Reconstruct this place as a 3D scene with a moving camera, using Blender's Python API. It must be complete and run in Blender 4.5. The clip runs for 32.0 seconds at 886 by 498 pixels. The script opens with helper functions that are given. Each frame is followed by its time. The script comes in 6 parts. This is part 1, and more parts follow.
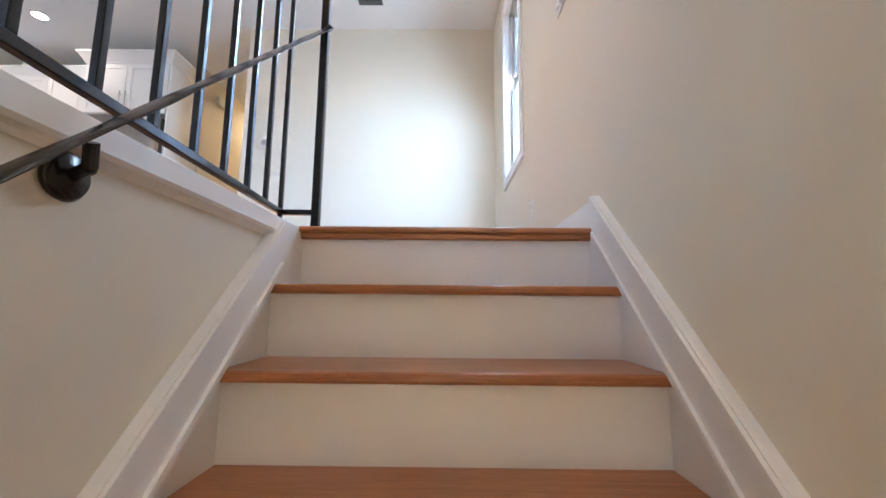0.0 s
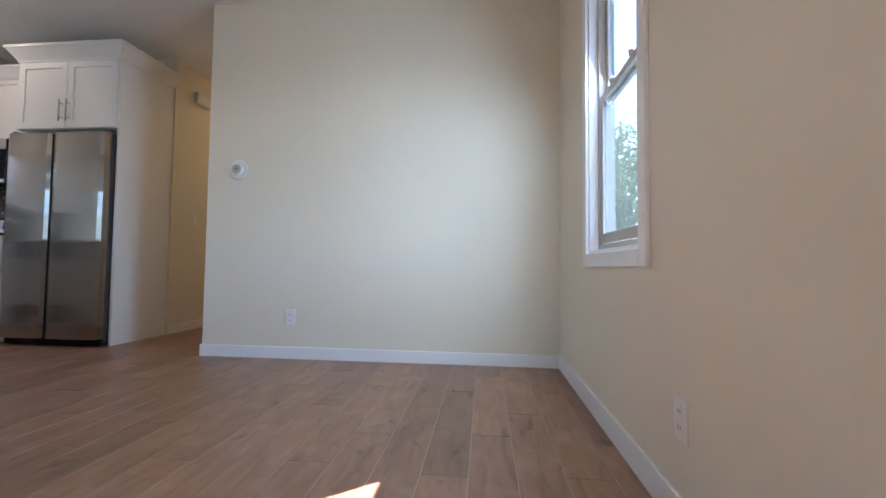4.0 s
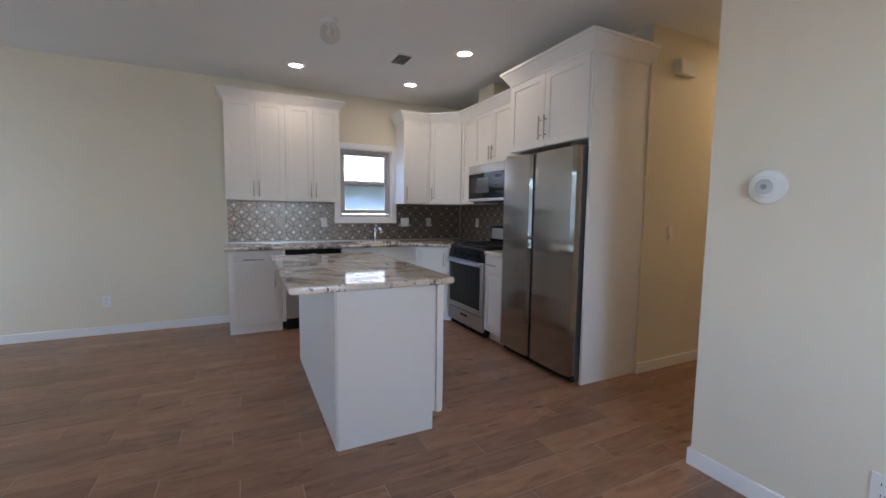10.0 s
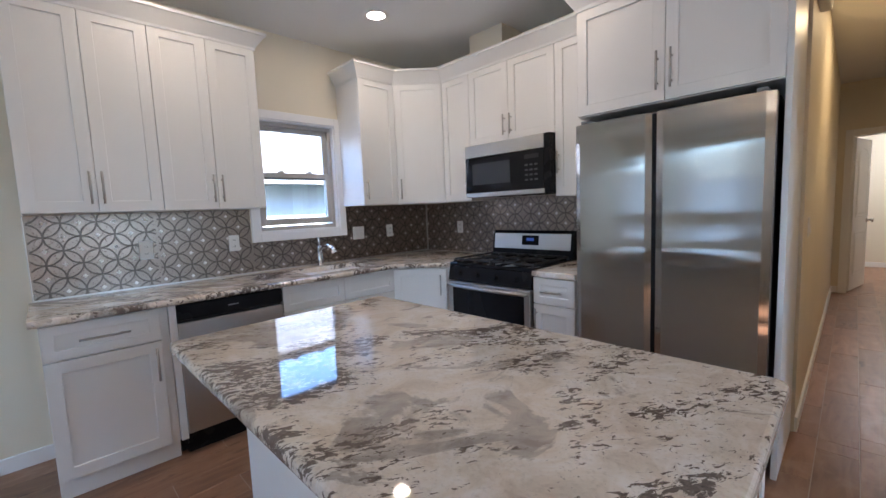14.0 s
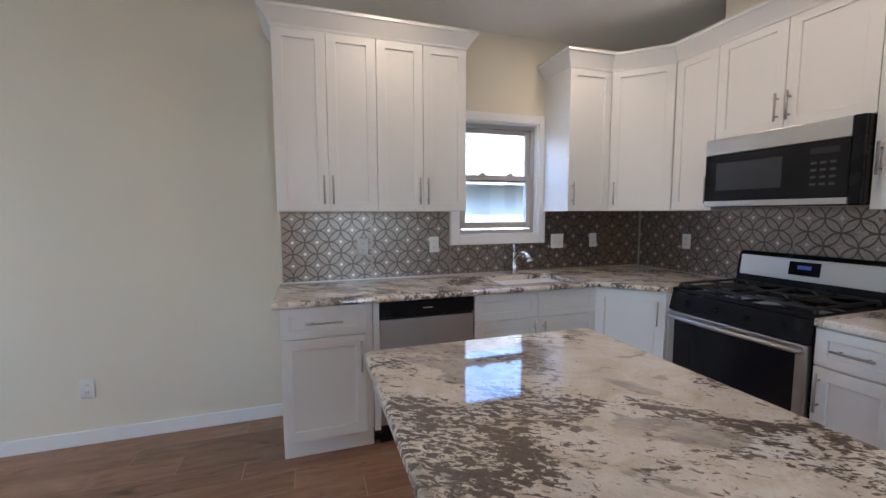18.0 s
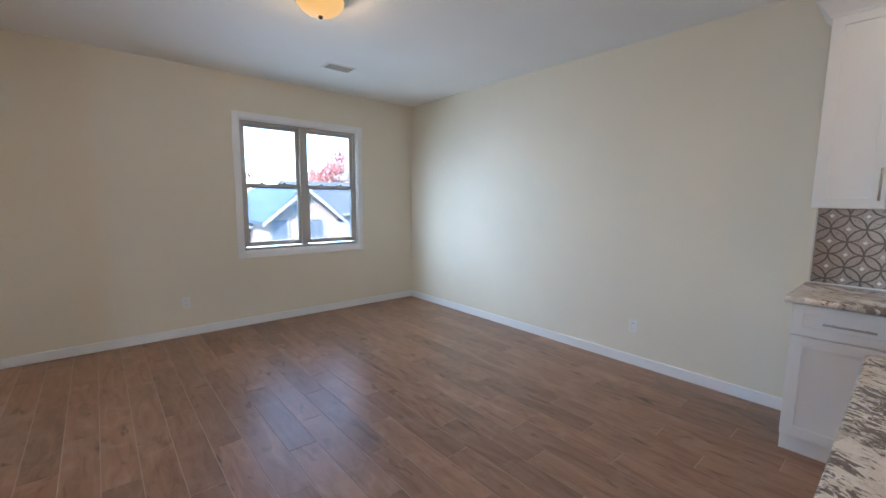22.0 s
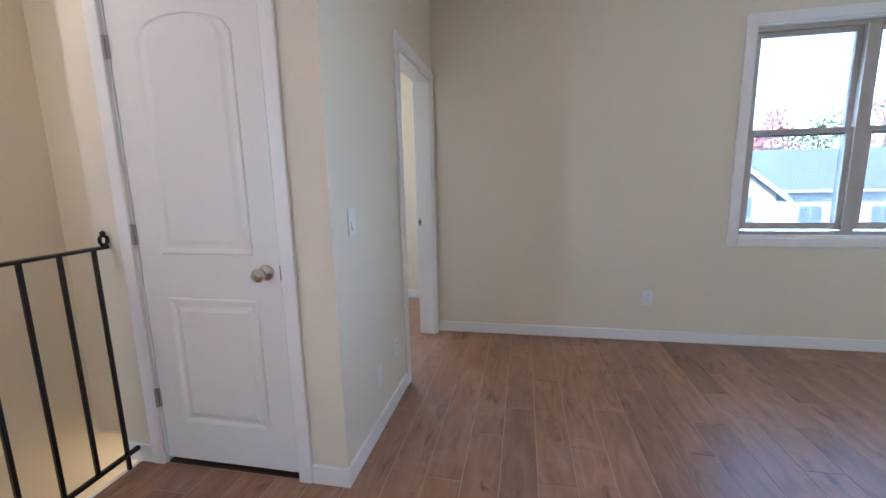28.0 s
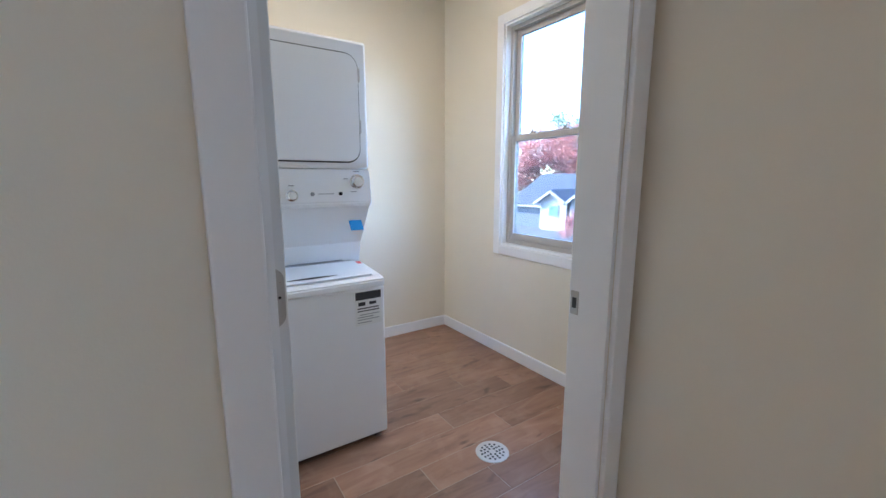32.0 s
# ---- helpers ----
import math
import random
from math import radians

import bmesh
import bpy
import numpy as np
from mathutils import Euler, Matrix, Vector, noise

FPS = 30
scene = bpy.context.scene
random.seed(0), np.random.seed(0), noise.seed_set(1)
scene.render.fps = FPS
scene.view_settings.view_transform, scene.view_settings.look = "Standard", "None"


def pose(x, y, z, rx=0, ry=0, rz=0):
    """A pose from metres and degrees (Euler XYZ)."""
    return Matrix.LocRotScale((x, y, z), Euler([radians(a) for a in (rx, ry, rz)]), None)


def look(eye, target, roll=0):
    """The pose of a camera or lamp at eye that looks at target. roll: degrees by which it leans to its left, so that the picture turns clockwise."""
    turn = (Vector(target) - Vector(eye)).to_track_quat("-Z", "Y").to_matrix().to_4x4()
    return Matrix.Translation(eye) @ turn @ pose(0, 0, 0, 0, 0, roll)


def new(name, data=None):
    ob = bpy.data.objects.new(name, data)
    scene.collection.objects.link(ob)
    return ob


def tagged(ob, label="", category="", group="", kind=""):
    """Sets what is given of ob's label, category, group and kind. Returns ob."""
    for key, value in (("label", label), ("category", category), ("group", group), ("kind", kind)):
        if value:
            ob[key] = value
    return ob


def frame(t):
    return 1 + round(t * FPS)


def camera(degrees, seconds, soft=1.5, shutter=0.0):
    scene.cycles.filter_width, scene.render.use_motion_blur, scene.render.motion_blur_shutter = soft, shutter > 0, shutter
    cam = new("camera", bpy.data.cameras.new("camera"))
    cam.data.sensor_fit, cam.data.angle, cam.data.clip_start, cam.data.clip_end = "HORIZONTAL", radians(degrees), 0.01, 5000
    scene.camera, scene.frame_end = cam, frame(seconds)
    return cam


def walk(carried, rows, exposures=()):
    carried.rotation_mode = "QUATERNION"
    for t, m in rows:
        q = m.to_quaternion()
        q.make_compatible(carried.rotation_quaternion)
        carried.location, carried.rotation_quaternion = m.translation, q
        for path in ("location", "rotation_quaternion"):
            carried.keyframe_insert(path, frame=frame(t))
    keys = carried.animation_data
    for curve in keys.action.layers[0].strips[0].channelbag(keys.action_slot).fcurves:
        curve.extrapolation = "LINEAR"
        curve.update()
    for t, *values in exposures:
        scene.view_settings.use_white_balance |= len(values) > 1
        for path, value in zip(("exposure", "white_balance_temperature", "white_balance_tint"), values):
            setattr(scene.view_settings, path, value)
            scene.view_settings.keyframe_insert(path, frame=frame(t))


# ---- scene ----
cam = camera(95.1, 32.0)
PATH = [
    (0, (-0.496, -4.057, -0.253), (-0.513, -2.077, 0.024), 0.5),
    (0.5, (-0.499, -3.929, -0.162), (-0.52, -1.948, 0.114), 0.4),
    (1, (-0.481, -3.802, -0.034), (-0.523, -1.819, 0.226), 0.2),
    (1.5, (-0.48, -3.657, 0.113), (-0.541, -1.672, 0.35), 0.5),
    (2, (-0.471, -3.534, 0.231), (-0.563, -1.547, 0.444), 0.3),
    (2.5, (-0.469, -3.387, 0.34), (-0.587, -1.398, 0.509), 0.7),
    (3, (-0.482, -3.234, 0.481), (-0.63, -1.243, 0.605), 0.4),
    (3.5, (-0.513, -3.069, 0.582), (-0.688, -1.08, 0.69), 0.5),
    (5.5, (-0.551, -2.473, 1.08), (-0.997, -0.524, 1.037), 1.0),
    (6, (-0.628, -2.331, 1.157), (-1.256, -0.434, 1.078), 1.3),
    (6.5, (-0.707, -2.205, 1.277), (-1.573, -0.406, 1.161), 1.6),
    (7, (-0.748, -2.139, 1.327), (-1.842, -0.469, 1.2), 1.9),
    (7.5, (-0.766, -2.078, 1.348), (-2.06, -0.559, 1.212), 2.1),
    (8, (-0.777, -2.042, 1.36), (-2.239, -0.685, 1.216), 2.3),
    (8.5, (-0.837, -2.025, 1.346), (-2.431, -0.826, 1.199), 2.0),
    (9, (-0.976, -2.031, 1.328), (-2.663, -0.968, 1.173), 1.7),
    (9.5, (-1.188, -2.047, 1.31), (-2.937, -1.092, 1.14), 1.2),
    (10, (-1.436, -2.062, 1.292), (-3.221, -1.178, 1.113), 0.7),
    (10.5, (-1.7, -2.109, 1.287), (-3.491, -1.24, 1.097), 0.3),
    (11, (-1.978, -2.183, 1.291), (-3.754, -1.289, 1.076), -0.6),
    (11.5, (-2.254, -2.221, 1.313), (-4.004, -1.281, 1.08), -1.3),
    (12, (-2.512, -2.258, 1.328), (-4.216, -1.24, 1.077), -1.9),
    (12.5, (-2.779, -2.314, 1.333), (-4.416, -1.195, 1.073), -2.2),
    (13, (-3.034, -2.309, 1.338), (-4.574, -1.058, 1.086), -2.4),
    (13.5, (-3.25, -2.248, 1.337), (-4.705, -0.894, 1.114), -2.5),
    (15.5, (-3.679, -1.903, 1.371), (-5.075, -0.482, 1.2), -2.2),
    (16, (-3.709, -1.945, 1.371), (-5.181, -0.602, 1.199), -2.3),
    (16.5, (-3.737, -1.996, 1.375), (-5.291, -0.749, 1.197), -2.2),
    (17, (-3.745, -2.02, 1.371), (-5.416, -0.934, 1.201), -1.8),
    (17.5, (-3.732, -2.022, 1.371), (-5.529, -1.157, 1.221), -1.1),
    (18, (-3.717, -2.032, 1.392), (-5.609, -1.41, 1.213), -0.2),
    (18.5, (-3.68, -2.049, 1.41), (-5.637, -1.686, 1.214), 0.1),
    (19, (-3.601, -2.064, 1.414), (-5.589, -1.991, 1.207), 0.3),
    (19.5, (-3.503, -2.064, 1.414), (-5.478, -2.286, 1.192), 0.5),
    (20, (-3.421, -2.024, 1.419), (-5.335, -2.561, 1.2), 0.5),
    (20.5, (-3.359, -1.948, 1.426), (-5.168, -2.768, 1.19), 0.6),
    (21, (-3.292, -1.879, 1.424), (-4.955, -2.966, 1.196), 0.8),
    (21.5, (-3.203, -1.829, 1.424), (-4.687, -3.15, 1.19), 0.7),
    (22, (-3.099, -1.794, 1.427), (-4.39, -3.303, 1.188), 0.5),
    (22.5, (-3.014, -1.768, 1.414), (-4.11, -3.426, 1.189), 0.6),
    (23, (-2.988, -1.736, 1.389), (-3.858, -3.525, 1.185), 1.0),
    (23.5, (-2.993, -1.693, 1.372), (-3.615, -3.583, 1.173), 1.1),
    (24, (-2.982, -1.651, 1.365), (-3.37, -3.603, 1.164), 1.2),
    (24.5, (-2.958, -1.632, 1.357), (-3.145, -3.612, 1.149), 1.0),
    (25, (-2.936, -1.652, 1.359), (-2.949, -3.64, 1.137), 0.5),
    (25.5, (-2.903, -1.715, 1.384), (-2.806, -3.694, 1.115), 0.2),
    (27.5, (-2.741, -2.925, 1.288), (-2.44, -4.876, 0.966), -1.6),
    (28, (-2.784, -3.314, 1.287), (-2.398, -5.249, 0.957), -1.3),
    (28.5, (-2.754, -3.706, 1.268), (-2.276, -5.617, 0.918), -1.9),
    (29, (-2.795, -4.018, 1.291), (-2.177, -5.884, 0.922), -1.3),
    (29.5, (-2.768, -4.414, 1.287), (-1.981, -6.214, 0.914), -0.9),
    (30, (-2.763, -4.728, 1.289), (-1.797, -6.441, 0.924), -1.0),
    (30.5, (-2.781, -5.002, 1.289), (-1.61, -6.583, 0.929), -0.7),
    (31, (-2.792, -5.238, 1.292), (-1.45, -6.681, 0.95), -0.4),
    (31.5, (-2.747, -5.439, 1.295), (-1.239, -6.709, 0.958), -0.0),
    (32, (-2.667, -5.609, 1.301), (-1.026, -6.702, 0.964), -0.0),
]
EXPOSURES = [(t, stops, kelvin, 15) for t, stops, kelvin in (
    (0.0, 5.74, 6030), (1.0, 5.64, 6020), (2.0, 5.36, 6000), (3.0, 5.02, 6100), (6.0, 4.77, 6650), (7.0, 4.84, 6620), (8.0, 4.78, 6560), (9.0, 4.70, 6560), (10.0, 4.80, 6440), (12.0, 5.18, 6320), (13.5, 5.14, 6250),
    (16.0, 4.82, 6320), (18.0, 4.98, 6560), (20.0, 4.92, 6480), (22.0, 5.15, 6420), (24.0, 5.08, 6300), (28.0, 5.45, 5820), (29.5, 5.45, 5720), (31.0, 5.24, 5720), (32.0, 5.16, 5850))]
walk(cam, [(t, look(eye, target, roll)) for t, eye, target, roll in PATH], EXPOSURES)

# ---- world, sun, exposure ----
SUN_WAY = Vector((-0.82, -0.64, -0.78)).normalized()      # the way the sunlight travels
world = bpy.data.worlds.new("world")
scene.world = world
world.use_nodes = True
wn = world.node_tree.nodes
sky = wn.new("ShaderNodeTexSky")
sky.sky_type = 'NISHITA'
sky.sun_disc = False
sky.ozone_density = 6.0
sky.dust_density = 0.3
sky.sun_elevation = math.asin(-SUN_WAY.z)
sky.sun_rotation = math.atan2(-SUN_WAY.x, -SUN_WAY.y)
wn["Background"].inputs[1].default_value = 0.15
world.node_tree.links.new(sky.outputs[0], wn["Background"].inputs[0])
sun_data = bpy.data.lights.new("sun", 'SUN')
sun_data.energy, sun_data.angle, sun_data.color = 2.0, radians(0.5), (1.0, 0.95, 0.87)
sun = new("sun", sun_data)
sun.matrix_world = look((8, 6, 8), Vector((8, 6, 8)) + SUN_WAY)


def lamp(name, kind, x, y, z, power, color, size=0.1):
    d = bpy.data.lights.new(name, kind)
    d.energy, d.color = power, color
    if kind == 'AREA':
        d.shape, d.size = 'DISK', size
    else:
        d.shadow_soft_size = size
    ob = new(name, d)
    ob.location = (x, y, z)
    return ob


CEIL = 2.74
CANS = [(-5.85, -1.54), (-5.88, -0.30), (-4.80, -0.20)]
for cx, cy in CANS:
    lamp("recessed_lamp", 'AREA', cx, cy, CEIL - 0.012, 0.10, (1.0, 0.82, 0.62), 0.12)
lamp("flush_lamp", 'POINT', -4.30, -4.44, CEIL - 0.10, 0.24, (1.0, 0.76, 0.48), 0.06)
# Added out of view to warm the laundry; no fixture is seen there.
lamp("laundry_fill", 'AREA', -0.75, -6.55, CEIL - 0.03, 0.24, (1.0, 0.80, 0.55), 0.2)
lamp("stair_lamp", 'AREA', -0.5, -4.0, CEIL - 0.03, 0.175, (1.0, 0.85, 0.68), 0.2)
lamp("hall_lamp", 'AREA', -3.15, 2.30, CEIL - 0.03, 0.28, (1.0, 0.74, 0.42), 0.2)
# Unseen fill added to light the room past the hallway.
lamp("back_room_fill", 'AREA', -2.9, 7.2, CEIL - 0.03, 1.0, (0.95, 0.97, 1.0), 0.6)

# Unseen fill added low in the stairwell; it has no fixture.
lamp("stair_foot_fill", 'AREA', -0.5, -6.75, -0.335, 0.8, (1.0, 0.84, 0.66), 0.3)


def window_fill_lamp(place, aim, w, h, power, spread, color=(0.55, 0.775, 1.0)):
    """Area lamp in a window's opening, standing in for sky light."""
    d = bpy.data.lights.new("window_fill_lamp", 'AREA')
    d.shape, d.size, d.size_y, d.energy, d.color, d.spread = 'RECTANGLE', w, h, power, color, radians(spread)
    new("window_fill_lamp", d).matrix_world = look(place, Vector(place) + Vector(aim))


# broad sky stand-ins, plus slanted lamps added to brighten wall patches and the closet
window_fill_lamp((0.116, -1.14, 1.53), (-1, 0, -0.40), 0.60, 1.40, 0.90, 168)
window_fill_lamp((0.100, -1.35, 1.53), (-0.62, 0.78, -0.60), 0.11, 1.36, 0.14, 90)
window_fill_lamp((0.100, -0.93, 1.53), (-0.48, -0.86, -0.35), 0.11, 1.36, 0.16, 100)
window_fill_lamp((-5.04, -6.787, 1.56), (0, 1, 0.10), 1.32, 1.36, 1.06, 155)
window_fill_lamp((-4.47, -6.730, 1.56), (-0.82, 0.57, -0.35), 0.11, 1.32, 0.37, 80)
window_fill_lamp((-0.83, -7.706, 1.58), (0, 1, -0.40), 0.64, 1.38, 0.46, 150)

# ---- materials ----


def mat(name, rough=0.5, metal=0.0, color=(0.8, 0.8, 0.8)):
    m = bpy.data.materials.new(name)
    m.use_nodes = True
    p = m.node_tree.nodes["Principled BSDF"]
    p.inputs["Base Color"].default_value = (*color, 1)
    p.inputs["Roughness"].default_value = rough
    p.inputs["Metallic"].default_value = metal
    return m


def nd(m, kind, **sets):
    n = m.node_tree.nodes.new(kind)
    for k, v in sets.items():
        n.inputs[k].default_value = v
    return n


def ln(m, a, b):
    m.node_tree.links.new(a, b)


def psh(m):
    return m.node_tree.nodes["Principled BSDF"]


def coords(m, scale=(1, 1, 1), which="Object"):
    tc = nd(m, "ShaderNodeTexCoord")
    mp = nd(m, "ShaderNodeMapping")
    mp.inputs["Scale"].default_value = scale
    ln(m, tc.outputs[which], mp.inputs[0])
    return mp.outputs[0]


def world_coords(m, scale=(1, 1, 1)):
    g = nd(m, "ShaderNodeNewGeometry")
    mp = nd(m, "ShaderNodeMapping")
    mp.inputs["Scale"].default_value = scale
    ln(m, g.outputs["Position"], mp.inputs[0])
    return mp.outputs[0]


def ramp(m, fac, stops):
    r = nd(m, "ShaderNodeValToRGB")
    e = r.color_ramp.elements
    while len(e) < len(stops):
        e.new(0.5)
    for i, (pos, c) in enumerate(stops):
        e[i].position = pos
        e[i].color = (*c, 1)
    ln(m, fac, r.inputs[0])
    return r.outputs[0]


def mix(m, fac, a, b, mode='MIX'):
    n = nd(m, "ShaderNodeMix")
    n.data_type, n.blend_type = 'RGBA', mode
    for sock, v in ((n.inputs[0], fac), (n.inputs[6], a), (n.inputs[7], b)):
        if isinstance(v, (int, float)):
            sock.default_value = v
        elif isinstance(v, tuple):
            sock.default_value = (*v, 1)
        else:
            ln(m, v, sock)
    return n.outputs[2]


def bump(m, height, strength=0.2, dist=0.01):
    b = nd(m, "ShaderNodeBump", Strength=strength, Distance=dist)
    ln(m, height, b.inputs["Height"])
    ln(m, b.outputs[0], psh(m).inputs["Normal"])


def noise_tex(m, vec, scale, detail=4.0, rough=0.5, dist=0.0):
    n = nd(m, "ShaderNodeTexNoise", Scale=scale, Detail=detail, Roughness=rough, Distortion=dist)
    ln(m, vec, n.inputs["Vector"])
    return n.outputs[0]


def painted(name, color, rough=0.55, grain=260.0, relief=0.12, vary=0.05):
    """Rolled paint: fine roller grain, faint large unevenness."""
    m = mat(name, rough, 0, color)
    v = world_coords(m)
    big = noise_tex(m, v, 1.3, 3)
    c = tuple(x * (1 - vary) for x in color)
    ln(m, mix(m, big, c, tuple(min(1, x * (1 + vary)) for x in color)), psh(m).inputs["Base Color"])
    fine = noise_tex(m, v, grain, 2)
    bump(m, fine, relief, 0.002)
    rr = nd(m, "ShaderNodeMapRange")
    rr.inputs["To Min"].default_value, rr.inputs["To Max"].default_value = rough - 0.06, rough + 0.08
    ln(m, noise_tex(m, v, 7, 3), rr.inputs[0])
    ln(m, rr.outputs[0], psh(m).inputs["Roughness"])
    return m


WALL = painted("cream_wall_paint", (0.785, 0.72, 0.590), 0.58)
CEILM = painted("white_ceiling_paint", (0.87, 0.875, 0.865), 0.7, 160, 0.2)
TRIM = painted("white_trim_paint", (0.86, 0.855, 0.85), 0.32, 90, 0.05, 0.02)
CAB = painted("white_cabinet_paint", (0.83, 0.82, 0.80), 0.35, 120, 0.03, 0.02)
DOORM = painted("white_door_paint", (0.80, 0.79, 0.77), 0.38, 150, 0.08, 0.02)
ENAMEL = painted("white_enamel", (0.84, 0.85, 0.87), 0.22, 60, 0.02, 0.01)
PLASTIC = painted("white_plastic", (0.82, 0.81, 0.78), 0.35, 80, 0.02, 0.01)
GASKET = mat("grey_gasket", 0.6, 0, (0.25, 0.26, 0.27))
BLACKP = painted("black_plastic", (0.012, 0.012, 0.014), 0.25, 200, 0.05, 0.1)
psh(BLACKP).inputs["Specular IOR Level"].default_value = 0.22
BLACKG = mat("black_glass", 0.04, 0, (0.008, 0.008, 0.01))
# Near-black; shade inside slots, holes and gaps is put into this colour.
DARK = mat("dark_inside", 0.8, 0, (0.02, 0.02, 0.02))
IRON = painted("black_iron", (0.008, 0.007, 0.0065), 0.22, 120, 0.12, 0.2)
psh(IRON).inputs["Specular IOR Level"].default_value = 0.5
psh(BLACKP).inputs["Specular IOR Level"].default_value = 0.12
psh(BLACKG).inputs["Specular IOR Level"].default_value = 0.25
CAST = painted("black_cast_iron", (0.02, 0.02, 0.02), 0.6, 300, 0.4, 0.2)
BLUE = painted("blue_tape", (0.02, 0.28, 0.62), 0.6, 90, 0.1)
RED = painted("red_tape", (0.65, 0.06, 0.05), 0.6, 90, 0.1)
PAPER = painted("label_paper", (0.75, 0.75, 0.74), 0.6, 150, 0.02)
INK = mat("label_ink", 0.6, 0, (0.03, 0.03, 0.035))
GREYINK = mat("grey_ink", 0.6, 0, (0.3, 0.31, 0.33))
VINYL = painted("taupe_vinyl", (0.46, 0.43, 0.39), 0.4, 120, 0.05, 0.05)
BRONZE = mat("oiled_bronze", 0.35, 1.0, (0.12, 0.10, 0.085))
FRIDGE_SIDE = painted("dark_grey_steel_side", (0.09, 0.085, 0.08), 0.45, 200, 0.1)


def metal(name, color, rough, stretch=None, amount=0.12):
    m = mat(name, rough, 1.0, color)
    v = coords(m, stretch or (40, 40, 40))
    n = noise_tex(m, v, 6, 3)
    rr = nd(m, "ShaderNodeMapRange")
    rr.inputs["To Min"].default_value, rr.inputs["To Max"].default_value = rough * (1 - amount * 2), rough * (1 + amount * 2)
    ln(m, n, rr.inputs[0])
    ln(m, rr.outputs[0], psh(m).inputs["Roughness"])
    bump(m, n, amount * 0.25, 0.001)
    return m


STEEL = metal("brushed_stainless", (0.42, 0.40, 0.38), 0.17, (1.5, 1.5, 5), 0.08)
psh(STEEL).inputs["Anisotropic"].default_value = 1.0
_tan = nd(STEEL, "ShaderNodeTangent")
_tan.direction_type, _tan.axis = 'RADIAL', 'Z'
ln(STEEL, _tan.outputs[0], psh(STEEL).inputs["Tangent"])
_wave = nd(STEEL, "ShaderNodeBump", Strength=0.75, Distance=0.012)
ln(STEEL, noise_tex(STEEL, coords(STEEL, (0.5, 0.5, 3.6)), 1.5, 1, 0.4), _wave.inputs["Height"])
for _n in STEEL.node_tree.nodes:
    if _n.type == 'BUMP' and _n != _wave:
        ln(STEEL, _wave.outputs[0], _n.inputs["Normal"])
NICKEL = metal("satin_nickel", (0.50, 0.48, 0.455), 0.30)
STEELR = metal("satin_stainless", (0.52, 0.51, 0.49), 0.33, (1.5, 1.5, 5), 0.05)
SINKM = metal("sink_steel", (0.19, 0.18, 0.17), 0.24, (1.5, 5, 1.5), 0.05)
CHROME = metal("chrome", (0.75, 0.76, 0.78), 0.08, None, 0.05)
KEYM = mat("faint_grey_keys", 0.4, 0, (0.035, 0.035, 0.037))
PEWTER = metal("stamped_pewter_tin", (0.33, 0.275, 0.24), 0.30, (25, 25, 25), 0.16)
ANTIQUE = metal("darkened_tin_lines", (0.15, 0.128, 0.112), 0.34, (25, 25, 25), 0.12)
# Paler base colour stands in for the studs' glints.
STUDM = metal("glint_tin_studs", (0.80, 0.76, 0.72), 0.38, (25, 25, 25), 0.05)
KNOBM = metal("polished_nickel", (0.62, 0.60, 0.57), 0.13, None, 0.05)
STEELV = metal("strip_metal", (0.62, 0.60, 0.57), 0.35)


